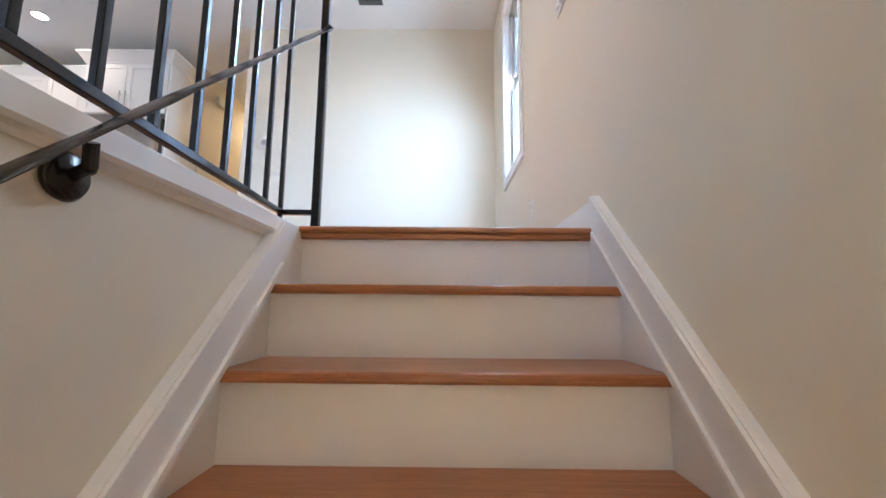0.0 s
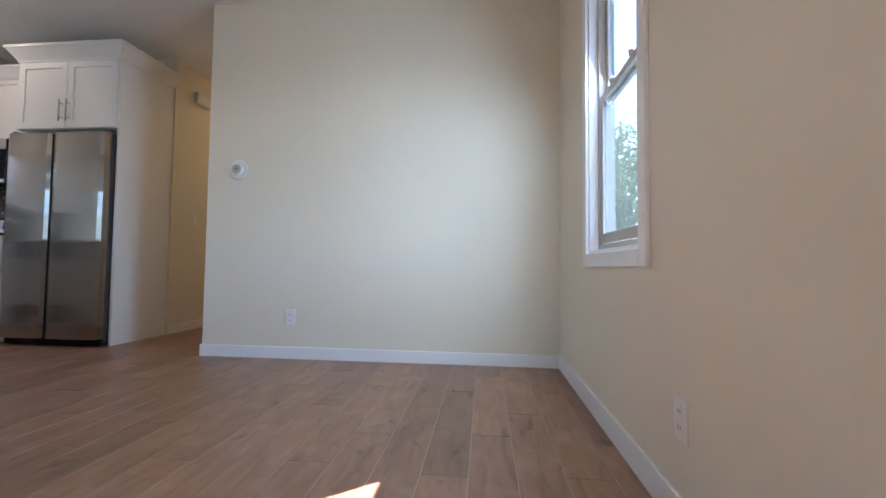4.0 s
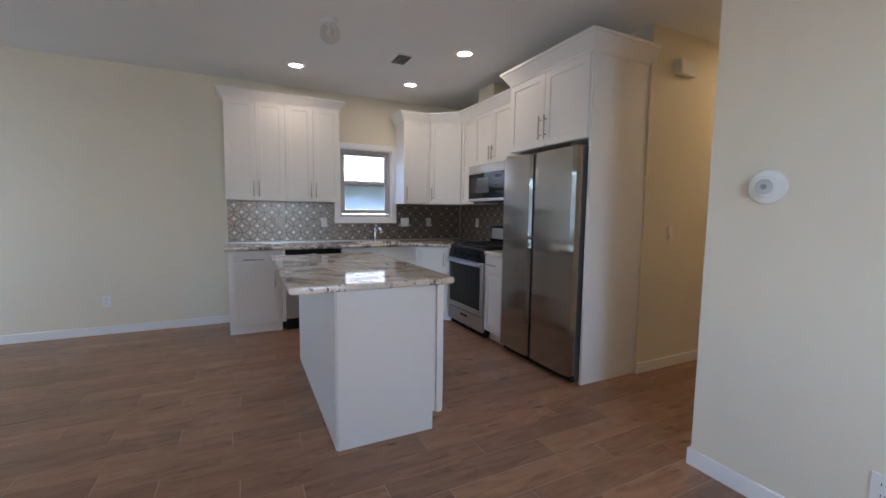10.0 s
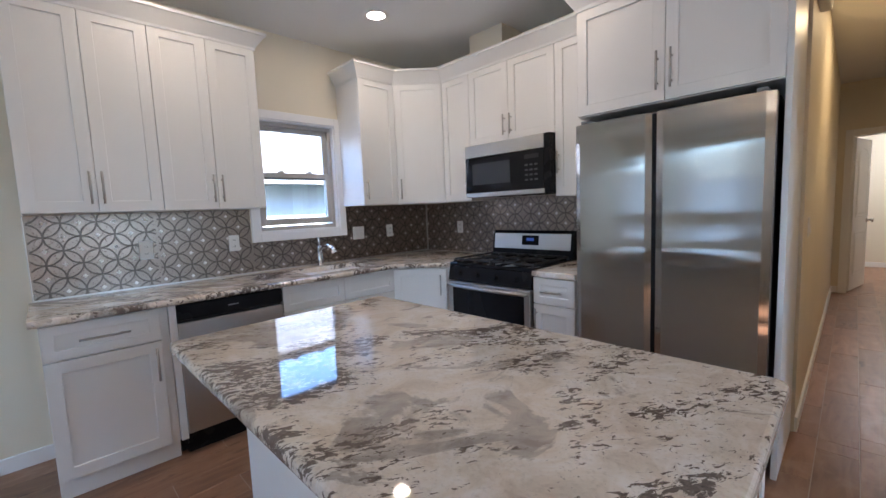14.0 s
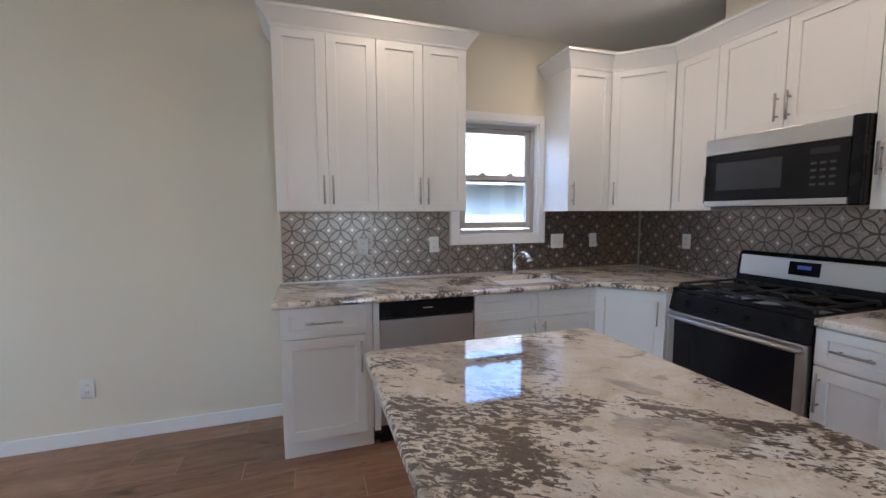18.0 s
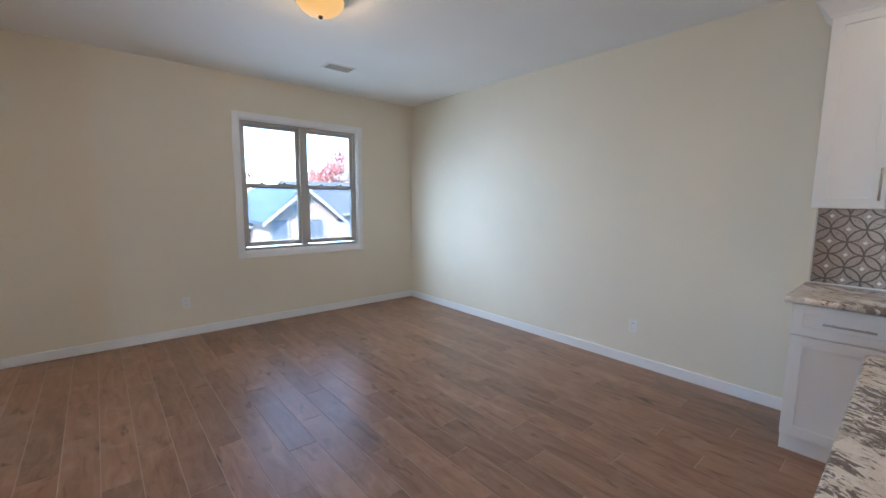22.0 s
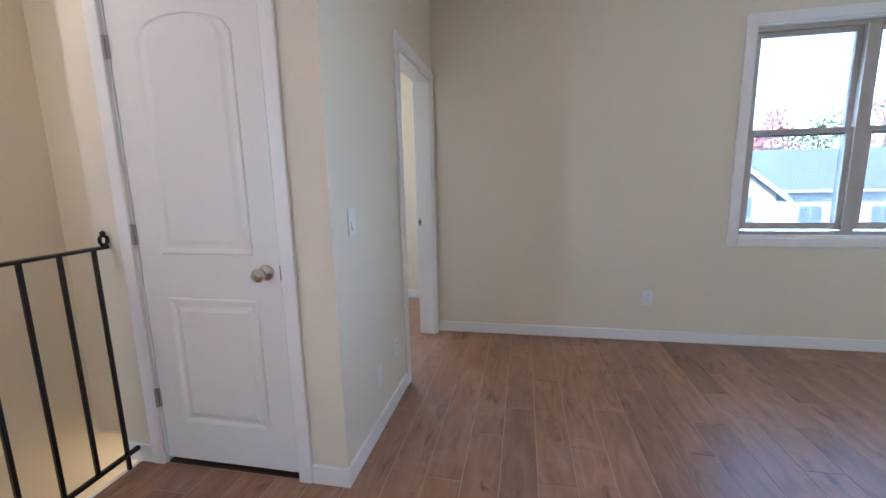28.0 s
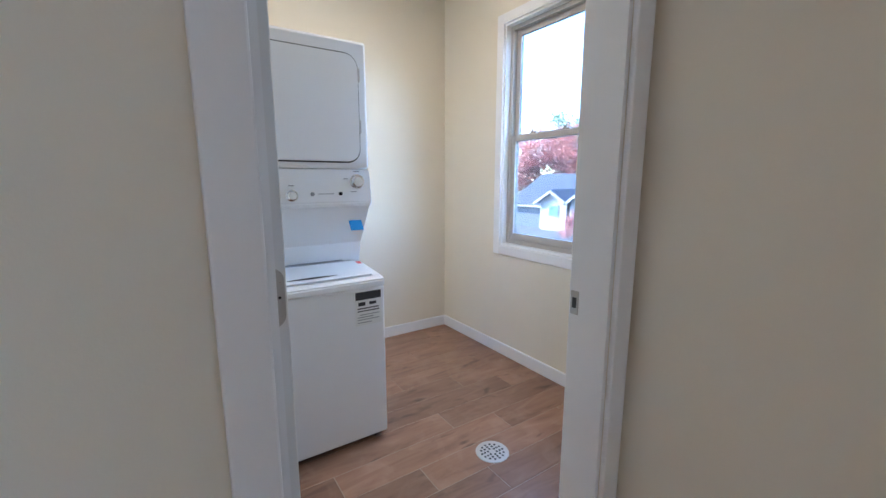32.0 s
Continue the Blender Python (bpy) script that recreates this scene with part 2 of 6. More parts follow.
def tile_wood():
    """Wood-look porcelain: each plank its own tone, knots and long grain."""
    m = mat("wood_look_tile", 0.3)
    info = nd(m, "ShaderNodeObjectInfo")
    geo = nd(m, "ShaderNodeNewGeometry")
    add = nd(m, "ShaderNodeMath")
    add.operation = 'ADD'
    ln(m, info.outputs["Random"], add.inputs[0])
    ln(m, geo.outputs["Random Per Island"], add.inputs[1])
    off = nd(m, "ShaderNodeVectorMath")
    off.operation = 'SCALE'
    off.inputs[0].default_value = (31, 57, 13)
    ln(m, add.outputs[0], off.inputs["Scale"])
    sumv = nd(m, "ShaderNodeVectorMath")
    sumv.operation = 'ADD'
    ln(m, geo.outputs["Position"], sumv.inputs[0])
    ln(m, off.outputs[0], sumv.inputs[1])
    mp = nd(m, "ShaderNodeMapping")
    mp.inputs["Scale"].default_value = (7, 1.3, 7)
    ln(m, sumv.outputs[0], mp.inputs[0])
    grain = noise_tex(m, mp.outputs[0], 2.2, 4, 0.5, 1.1)
    base = ramp(m, grain, [(0.25, (0.19, 0.096, 0.060)), (0.45, (0.285, 0.152, 0.095)), (0.62, (0.335, 0.188, 0.120)), (0.8, (0.40, 0.255, 0.178))])
    mp2 = nd(m, "ShaderNodeMapping")
    mp2.inputs["Scale"].default_value = (9, 3.2, 9)
    ln(m, sumv.outputs[0], mp2.inputs[0])
    knots = noise_tex(m, mp2.outputs[0], 1.5, 2, 0.5, 0.4)
    kmask = ramp(m, knots, [(0.64, (0, 0, 0)), (0.78, (0.9, 0.9, 0.9))])
    worn = ramp(m, noise_tex(m, sumv.outputs[0], 5.5, 4, 0.6, 0.5), [(0.52, (0, 0, 0)), (0.74, (0.6, 0.6, 0.6))])
    base = mix(m, worn, base, (0.40, 0.262, 0.188))
    col = mix(m, kmask, base, (0.085, 0.043, 0.026))
    fr = nd(m, "ShaderNodeMath")
    fr.operation = 'FRACT'
    ln(m, add.outputs[0], fr.inputs[0])
    tone = ramp(m, fr.outputs[0], [(0.0, (0.80, 0.79, 0.77)), (0.5, (1.0, 0.98, 0.95)), (1.0, (1.15, 1.13, 1.10))])
    ln(m, mix(m, 1.0, col, tone, 'MULTIPLY'), psh(m).inputs["Base Color"])
    rr = nd(m, "ShaderNodeMapRange")
    rr.inputs["To Min"].default_value, rr.inputs["To Max"].default_value = 0.25, 0.43
    ln(m, grain, rr.inputs[0])
    ln(m, rr.outputs[0], psh(m).inputs["Roughness"])
    bump(m, grain, 0.12, 0.003)
    return m


TILE = tile_wood()
GROUT = painted("tan_grout", (0.45, 0.36, 0.29), 0.85, 400, 0.3)


def oak(name, a, b, axis_scale):
    m = mat(name, 0.3)
    v = coords(m, axis_scale)
    g = noise_tex(m, v, 3, 8, 0.6, 0.8)
    fine = noise_tex(m, v, 18, 4, 0.6)
    c = ramp(m, g, [(0.3, a), (0.7, b)])
    ln(m, mix(m, 0.35, c, ramp(m, fine, [(0.35, tuple(x * 0.55 for x in a)), (0.7, b)])), psh(m).inputs["Base Color"])
    bump(m, fine, 0.06, 0.002)
    return m


OAK = oak("stained_red_oak", (0.32, 0.102, 0.031), (0.53, 0.22, 0.083), (1.2, 22, 22))


def granite():
    """Cream stone: pale drifts, taupe clouds with firm edges, and swarms of thin torn brown flakes."""
    m = mat("cream_brown_granite", 0.04)
    psh(m).inputs["Specular IOR Level"].default_value = 0.6
    v = world_coords(m)
    rot = nd(m, "ShaderNodeMapping")
    rot.inputs["Rotation"].default_value = (0, 0, radians(-58))
    ln(m, v, rot.inputs[0])

    def stretched(k):
        p = nd(m, "ShaderNodeMapping")
        p.inputs["Scale"].default_value = (1.0, k, 1.0)
        ln(m, rot.outputs[0], p.inputs[0])
        return p.outputs[0]
    r, thin = stretched(1.4), stretched(2.2)
    fine = noise_tex(m, v, 110, 4, 0.65, 0.4)
    base = ramp(m, noise_tex(m, r, 7.5, 7, 0.70, 0.9), [(0.30, (0.60, 0.50, 0.41)), (0.46, (0.76, 0.67, 0.57)), (0.60, (0.85, 0.79, 0.73)), (0.72, (0.89, 0.86, 0.83))])
    base = mix(m, ramp(m, fine, [(0.30, (0.35, 0.35, 0.35)), (0.48, (0, 0, 0))]), base, (0.42, 0.34, 0.28))
    cloud = ramp(m, noise_tex(m, r, 2.9, 8, 0.60, 1.0), [(0.555, (0, 0, 0)), (0.585, (0.85, 0.85, 0.85))])
    cloudc = ramp(m, noise_tex(m, r, 16, 5, 0.6, 0.6), [(0.35, (0.28, 0.235, 0.20)), (0.6, (0.52, 0.455, 0.395))])
    base = mix(m, cloud, base, cloudc)

    def swarm(where, size, push, lo, hi):
        """Flakes of one size, crowded where a slow noise is high."""
        both = nd(m, "ShaderNodeMath")
        both.operation = 'MULTIPLY_ADD'
        both.inputs[1].default_value = push
        ln(m, where, both.inputs[0])
        ln(m, noise_tex(m, thin, size, 6, 0.62, 0.7), both.inputs[2])
        half = nd(m, "ShaderNodeMath")
        half.operation = 'MULTIPLY'
        half.inputs[1].default_value = 0.5
        ln(m, both.outputs[0], half.inputs[0])
        return ramp(m, half.outputs[0], [(lo, (0, 0, 0)), (hi, (1, 1, 1))])
    crowd = noise_tex(m, r, 2.6, 4, 0.55, 0.9)
    dark = ramp(m, fine, [(0.32, (0.085, 0.066, 0.057)), (0.62, (0.23, 0.18, 0.15))])
    c = mix(m, swarm(crowd, 30, 1.0, 0.543, 0.555), base, dark)
    c = mix(m, swarm(crowd, 60, 0.9, 0.537, 0.552), c, (0.16, 0.125, 0.105))
    ln(m, c, psh(m).inputs["Base Color"])
    return m


GRANITE = granite()

GLASS = bpy.data.materials.new("window_glass")
GLASS.use_nodes = True
_gn = GLASS.node_tree.nodes
_gn.remove(_gn["Principled BSDF"])
_tr = _gn.new("ShaderNodeBsdfTransparent")
# Grey tint put into the panes to hold down the bright outdoors.
_tr.inputs[0].default_value = (0.45, 0.46, 0.47, 1)
_gl = _gn.new("ShaderNodeBsdfGlossy")
_gl.inputs["Roughness"].default_value = 0.0
_lw = _gn.new("ShaderNodeLayerWeight")
_lw.inputs["Blend"].default_value = 0.5
_pw = _gn.new("ShaderNodeMath")
_pw.operation = 'POWER'
_pw.inputs[1].default_value = 4.0
_fr = _gn.new("ShaderNodeMath")
_fr.operation = 'MULTIPLY_ADD'
_fr.inputs[1].default_value, _fr.inputs[2].default_value = 0.7, 0.035
GLASS.node_tree.links.new(_lw.outputs["Facing"], _pw.inputs[0])
GLASS.node_tree.links.new(_pw.outputs[0], _fr.inputs[0])
_mx = _gn.new("ShaderNodeMixShader")
_haze = _gn.new("ShaderNodeBsdfTranslucent")                    # haze over the outdoor view, put into the panes
_haze.inputs[0].default_value = (0.0042, 0.0052, 0.0056, 1)
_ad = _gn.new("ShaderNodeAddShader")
for a, b in ((_tr.outputs[0], _ad.inputs[0]), (_haze.outputs[0], _ad.inputs[1]), (_fr.outputs[0], _mx.inputs[0]), (_ad.outputs[0], _mx.inputs[1]), (_gl.outputs[0], _mx.inputs[2]), (_mx.outputs[0], _gn["Material Output"].inputs[0])):
    GLASS.node_tree.links.new(a, b)

SINKGLASS = GLASS.copy()
SINKGLASS.name = "kitchen_window_glass"
SINKGLASS.node_tree.nodes["Transparent BSDF"].inputs[0].default_value = (0.66, 0.67, 0.68, 1)

CLEARGLASS = GLASS.copy()
CLEARGLASS.name = "clear_globe_glass"
CLEARGLASS.node_tree.nodes["Translucent BSDF"].inputs[0].default_value = (0, 0, 0, 1)
CLEARGLASS.node_tree.nodes["Transparent BSDF"].inputs[0].default_value = (0.93, 0.93, 0.92, 1)


def glow(name, color, strength):
    m = mat(name, 0.5, 0, color)
    psh(m).inputs["Emission Color"].default_value = (*color, 1)
    psh(m).inputs["Emission Strength"].default_value = strength
    return m


CANGLOW = glow("lit_lens", (1.0, 0.9, 0.78), 0.5)
AMBER = glow("amber_alabaster_glass", (1.0, 0.60, 0.22), 0.018)
# Faint glow added to the digits; the range clock itself is unlit.
CLOCK = glow("blue_clock", (0.05, 0.12, 0.5), 0.004)

# ---- building blocks ----


def box(bm, x0, x1, y0, y1, z0, z1, bev=0.0, m=None):
    """A box, with its edges rounded by bev."""
    r = bmesh.ops.create_cube(bm, size=1.0)
    vs = r["verts"]
    for v in vs:
        v.co = Vector((x0 + (v.co.x + 0.5) * (x1 - x0), y0 + (v.co.y + 0.5) * (y1 - y0), z0 + (v.co.z + 0.5) * (z1 - z0)))
    if bev > 0:
        es = list({e for v in vs for e in v.link_edges})
        out = bmesh.ops.bevel(bm, geom=es, offset=bev, segments=2, profile=0.5, affect='EDGES')
        vs = list({v for f in out["faces"] for v in f.verts} | {v for v in vs if v.is_valid})
    if m is not None:
        for v in vs:
            v.co = m @ v.co
    return vs


def tube(bm, a, b, r, seg=12, r2=None):
    """A rod from a to b."""
    a, b = Vector(a), Vector(b)
    d = b - a
    q = d.to_track_quat('Z', 'Y').to_matrix().to_4x4()
    bmesh.ops.create_cone(bm, cap_ends=True, segments=seg, radius1=r, radius2=r if r2 is None else r2, depth=d.length,
                          matrix=Matrix.Translation((a + b) / 2) @ q)


def sweep(bm, pts, r, seg=10, closed=False):
    """One connected tube along points."""
    pts = [Vector(p) for p in pts]
    n = len(pts)
    rings = []
    for i, p in enumerate(pts):
        a = pts[(i - 1) % n] if closed or i else p
        b = pts[(i + 1) % n] if closed or i < n - 1 else p
        d = (b - a).normalized()
        u = d.cross(Vector((0.31, 0.17, 0.93))).normalized()
        v = d.cross(u)
        rings.append([bm.verts.new(p + (u * math.cos(k * math.tau / seg) + v * math.sin(k * math.tau / seg)) * r) for k in range(seg)])
    for i in range(n if closed else n - 1):
        a, b = rings[i], rings[(i + 1) % n]
        for k in range(seg):
            bm.faces.new((a[k], a[(k + 1) % seg], b[(k + 1) % seg], b[k]))
    if not closed:
        bm.faces.new(rings[0])
        bm.faces.new(rings[-1][::-1])
    bmesh.ops.recalc_face_normals(bm, faces=bm.faces)


def lathe(bm, profile, seg=24, m=Matrix.Identity(4)):
    """Turned about z: profile of (radius, height)."""
    rings = []
    for r, z in profile:
        if r < 1e-5:
            rings.append([bm.verts.new(m @ Vector((0, 0, z)))])
        else:
            rings.append([bm.verts.new(m @ Vector((r * math.cos(t * math.tau / seg), r * math.sin(t * math.tau / seg), z))) for t in range(seg)])
    for a, b in zip(rings, rings[1:]):
        for i in range(seg):
            j = (i + 1) % seg
            if len(a) == 1 and len(b) > 1:
                bm.faces.new((a[0], b[j], b[i]))
            elif len(b) == 1 and len(a) > 1:
                bm.faces.new((a[i], a[j], b[0]))
            elif len(a) > 1:
                bm.faces.new((a[i], a[j], b[j], b[i]))
    bmesh.ops.recalc_face_normals(bm, faces=bm.faces)


def prism(bm, outline, axis, lo, hi):
    """An outline of 2D points drawn out along an axis (x: outline in y, z; y: in x, z; z: in x, y)."""
    def put(p, h):
        return {"x": (h, p[0], p[1]), "y": (p[0], h, p[1]), "z": (p[0], p[1], h)}[axis]
    a = [bm.verts.new(put(p, lo)) for p in outline]
    b = [bm.verts.new(put(p, hi)) for p in outline]
    n = len(outline)
    fs = [bm.faces.new(a), bm.faces.new(b[::-1])]
    fs += [bm.faces.new((a[i], b[i], b[(i + 1) % n], a[(i + 1) % n])) for i in range(n)]
    bmesh.ops.recalc_face_normals(bm, faces=fs)


def rounded_rect(x0, x1, y0, y1, r, n=6):
    pts = []
    for cx_, cy_, a0 in ((x1 - r, y1 - r, 0), (x0 + r, y1 - r, 90), (x0 + r, y0 + r, 180), (x1 - r, y0 + r, 270)):
        for i in range(n + 1):
            a = radians(a0 + 90 * i / n)
            pts.append((cx_ + r * math.cos(a), cy_ + r * math.sin(a)))
    return pts


def base_of(ob):
    p = Vector((0, 0, 0))
    while ob is not None:
        p += ob.location
        ob = ob.parent
    return p


def finish(ob, bm, material, origin, smooth=False):
    for v in bm.verts:
        v.co -= origin
    bm.to_mesh(ob.data)
    bm.free()
    ob.data.materials.append(material)
    if smooth:
        ob.data.polygons.foreach_set("use_smooth", [True] * len(ob.data.polygons))


def part(name, bm, material, parent, label="", smooth=False):
    """One mesh under a thing or a part; bm in world places."""
    ob = new(name, bpy.data.meshes.new(name))
    ob.parent = parent
    finish(ob, bm, material, base_of(parent), smooth)
    if label:
        tagged(ob, label)
    return ob


def thing(name, x, y, z, label, category, group="", kind=""):
    ob = new(name)
    ob.empty_display_size = 0.1
    ob.location = (x, y, z)
    return tagged(ob, label, category, group, kind)


def solid(name, bm, material, label, category, group="", kind="", smooth=False):
    """A thing of one mesh; its origin at the middle of its base."""
    lo = Vector([min(v.co[i] for v in bm.verts) for i in range(3)])
    hi = Vector([max(v.co[i] for v in bm.verts) for i in range(3)])
    o = Vector(((lo.x + hi.x) / 2, (lo.y + hi.y) / 2, lo.z))
    ob = new(name, bpy.data.meshes.new(name))
    ob.location = o
    finish(ob, bm, material, o, smooth)
    return tagged(ob, label, category, group, kind)


def B():
    return bmesh.new()


def boxes(*rows, bev=0.0):
    bm = B()
    for r in rows:
        box(bm, *r, bev=bev)
    return bm


def wall_with_holes(axis, face0, face1, lo, hi, z0, z1, holes):
    """A wall slab between two faces on an axis, from lo to hi along the other, with rectangular holes (a, b, za, zb)."""
    bm = B()

    def add(a, b, za, zb):
        if b - a > 1e-4 and zb - za > 1e-4:
            if axis == "x":
                box(bm, face0, face1, a, b, za, zb)
            else:
                box(bm, a, b, face0, face1, za, zb)
    at = lo
    for a, b, za, zb in sorted(holes):
        add(at, a, z0, z1)
        add(a, b, z0, za)
        add(a, b, zb, z1)
        at = b
    add(at, hi, z0, z1)
    return bm


def structure(name, bm, material, label, category):
    return solid(name, bm, material, label, category, kind="structure")

# ---- the large structure ----


XL, YF, YK = -6.62, -6.63, 0.78          # kitchen side wall, front wall, kitchen back wall
XH, XT = -3.61, -2.66                    # hall walls
LY, LX = -7.59, 0.28                     # laundry front and side wall
STX, STY = -1.0, -2.73                   # stair edge, top nosing
RISE, RUN, STEPS = 0.197, 0.222, 15
FH = 5.4                                 # hall's far end
W1 = (-1.49, -0.79, 0.77, 2.29)
W2 = (-5.75, -4.325, 0.83, 2.29)
W3 = (-1.21, -0.455, 0.83, 2.33)
KW = (-0.955, -0.27, 1.21, 2.085)

structure("wall_east", wall_with_holes("x", 0.0, 0.118, -5.30, 0.12, -3.2, CEIL, [W1]), WALL, "cream painted stair-side wall with a window", "wall")
structure("wall_stair_east", boxes((0.0, 0.16, -7.2, -5.301, -3.2, -0.302)), WALL, "cream wall beside the lower stairs", "wall")
structure("wall_north", wall_with_holes("y", 0.0, 0.12, XT, 0.16, 0, CEIL, []), WALL, "cream painted wall with a thermostat", "wall")
structure("wall_west", wall_with_holes("x", XL - 0.16, XL, YF - 0.16, YK + 0.12, -0.3, CEIL, [KW]), WALL, "cream painted kitchen side wall", "wall")
structure("wall_kitchen", wall_with_holes("y", YK, YK + 0.12, XL, XH - 0.12, -0.3, CEIL, []), WALL, "cream painted wall behind the range", "wall")
structure("wall_south", wall_with_holes("y", YF - 0.16, YF, XL, -2.06, -0.3, CEIL, [W2]), WALL, "cream painted front wall with a double window", "wall")
structure("wall_hall_west", wall_with_holes("x", XH - 0.12, XH, YK, FH + 3.0, 0, CEIL, []), WALL, "warm lit cream hallway wall", "wall")
structure("wall_hall_east", wall_with_holes("x", XT, XT + 0.12, 0.12, FH, 0, CEIL, []), WALL, "cream hallway wall", "wall")
structure("wall_hall_end", wall_with_holes("y", FH, FH + 0.12, XH, XT + 0.9, 0, CEIL, [(-3.47, -2.71, 0, 2.07)]), WALL, "hallway end wall with a doorway", "wall")
structure("wall_back_room", wall_with_holes("y", FH + 2.9, FH + 3.02, XH, -0.5, 0, CEIL, []), WALL, "wall of the room past the hallway", "wall")
structure("wall_back_room_side", wall_with_holes("x", -0.5, -0.38, FH, FH + 3.02, 0, CEIL, []), WALL, "side wall of the room past the hallway", "wall")
structure("wall_back_room_front", wall_with_holes("y", FH, FH + 0.12, XT + 0.9, -0.38, 0, CEIL, []), WALL, "near wall of the room past the hallway", "wall")
LD = (-6.545, -5.71, 0, 2.06)            # laundry doorway
CD = (-1.835, -1.138, 0, 2.07)           # closet doorway
structure("wall_laundry", wall_with_holes("x", -2.06, -1.94, LY - 0.16, -4.877, -0.3, CEIL, [(LD[0], LD[1], -0.3, LD[3])]), WALL, "cream partition with the laundry doorway", "wall")
structure("wall_closet", wall_with_holes("y", -4.877, -4.757, -2.06, -0.93, 0, CEIL, [CD]), WALL, "cream closet front with a door", "wall")
structure("wall_closet_side", wall_with_holes("x", -1.04, -0.93, -5.30, -4.877, 0, CEIL, []), WALL, "cream closet side by the stairs", "wall")
structure("wall_stair_back", wall_with_holes("y", -5.42, -5.30, -1.94, 0.0, -0.30, CEIL, []), WALL, "cream wall over the lower stairs", "wall")
structure("wall_stair_low", wall_with_holes("x", -1.12, -1.0, -7.2, STY - 0.02, -3.2, -0.0105, []), WALL, "cream wall below the floor edge", "wall")
structure("wall_stair_end", wall_with_holes("y", -7.32, -7.2, -1.12, 0.16, -3.2, -0.30, []), WALL, "cream wall at the foot of the stairs", "wall")
structure("floor_under_laundry", boxes((-1.0, 0.0, -7.2, -5.302, -0.318, -0.302)), CEILM, "white ceiling over the lower stairs", "ceiling")
structure("wall_laundry_front", wall_with_holes("y", LY - 0.118, LY, -1.94, LX, -0.3, CEIL, [W3]), WALL, "cream laundry wall with a window", "wall")
structure("wall_laundry_side", wall_with_holes("x", LX, LX + 0.16, LY - 0.16, -5.30, -0.3, CEIL, []), WALL, "cream laundry side wall", "wall")
structure("wall_laundry_inner", boxes((0.16, LX, -5.42, -5.30, -0.3, CEIL)), WALL, "cream laundry return wall", "wall")
structure("ceiling", boxes((XL - 0.16, LX + 0.16, LY - 0.16, FH + 3.02, CEIL, CEIL + 0.15)), CEILM, "smooth white painted ceiling", "ceiling")
structure("soffit_box", boxes((-5.70, -5.37, 0.50, YK - 0.002, 2.45, CEIL - 0.002)), WALL, "boxed duct above the wall cabinets", "soffit")

slab = B()
for r in ((XL, -2.06, YF, YK), (-2.06, STX - 0.12, -5.30, 0.0), (STX - 0.12, 0, STY + 0.03, 0), (XH, XT, YK, FH), (XH, -0.5, FH, FH + 3.0), (-2.06, LX, LY, -5.32)):
    box(slab, *r, -0.28, -0.0014)
structure("floor", slab, GROUT, "wood-look plank tile floor on a tan grout bed", "floor")

# ---- trim ----


def baseboard(x0, x1, y0, y1, label="white painted baseboard", h=0.088):
    bm = B()
    box(bm, x0, x1, y0, y1, 0, h, bev=0.004)
    structure("baseboard", bm, TRIM, label, "baseboard")


T = 0.014
baseboard(XT, -0.016, -T, 0)                           # thermostat wall
baseboard(XT - T, XT, -T, 0.9)
baseboard(-T, 0, -2.74, 0, h=0.10)
baseboard(XL, XL + T, YF, -2.205)
baseboard(XL + T, -2.06, YF, YF + T)
baseboard(-2.06 - T, -2.06, -5.641, -4.757)
baseboard(-2.06 - T, -1.9, -4.757, -4.757 + T)
baseboard(-1.075, -0.935, -4.757, -4.757 + T)
baseboard(XH, XH + T, YK, FH)
baseboard(XH - 0.0, -3.545, FH - T, FH)
baseboard(XT - T, XT, 0.92, FH)
baseboard(XH + T, -0.5, FH + 2.9 - T, FH + 2.9)
baseboard(-1.94, LX, LY, LY + T)
baseboard(LX - T, LX, LY + T, -5.42)
baseboard(-1.94, -1.94 + T, LY + T, -6.62)
baseboard(-1.94 + T, LX - T, -5.42 - T, -5.42)


def casing_set(parent, axis, face, out, a, b, z0, z1, w=0.065, t=0.017, sill=False):
    """Flat casing with a back band round an opening on a wall face; out is +1 or -1 along the axis."""
    def piece(a0, a1, za, zb):
        bm = B()
        lo, hi = sorted((face, face + out * t))
        if axis == "x":
            box(bm, lo, hi, a0, a1, za, zb, bev=0.004)
        else:
            box(bm, a0, a1, lo, hi, za, zb, bev=0.004)
        part("casing", bm, TRIM, parent)
    piece(a - w, a, z0 - (w if sill else 0), z1 + w)
    piece(b, b + w, z0 - (w if sill else 0), z1 + w)
    piece(a, b, z1, z1 + w)
    if sill:
        piece(a, b, z0 - w, z0)


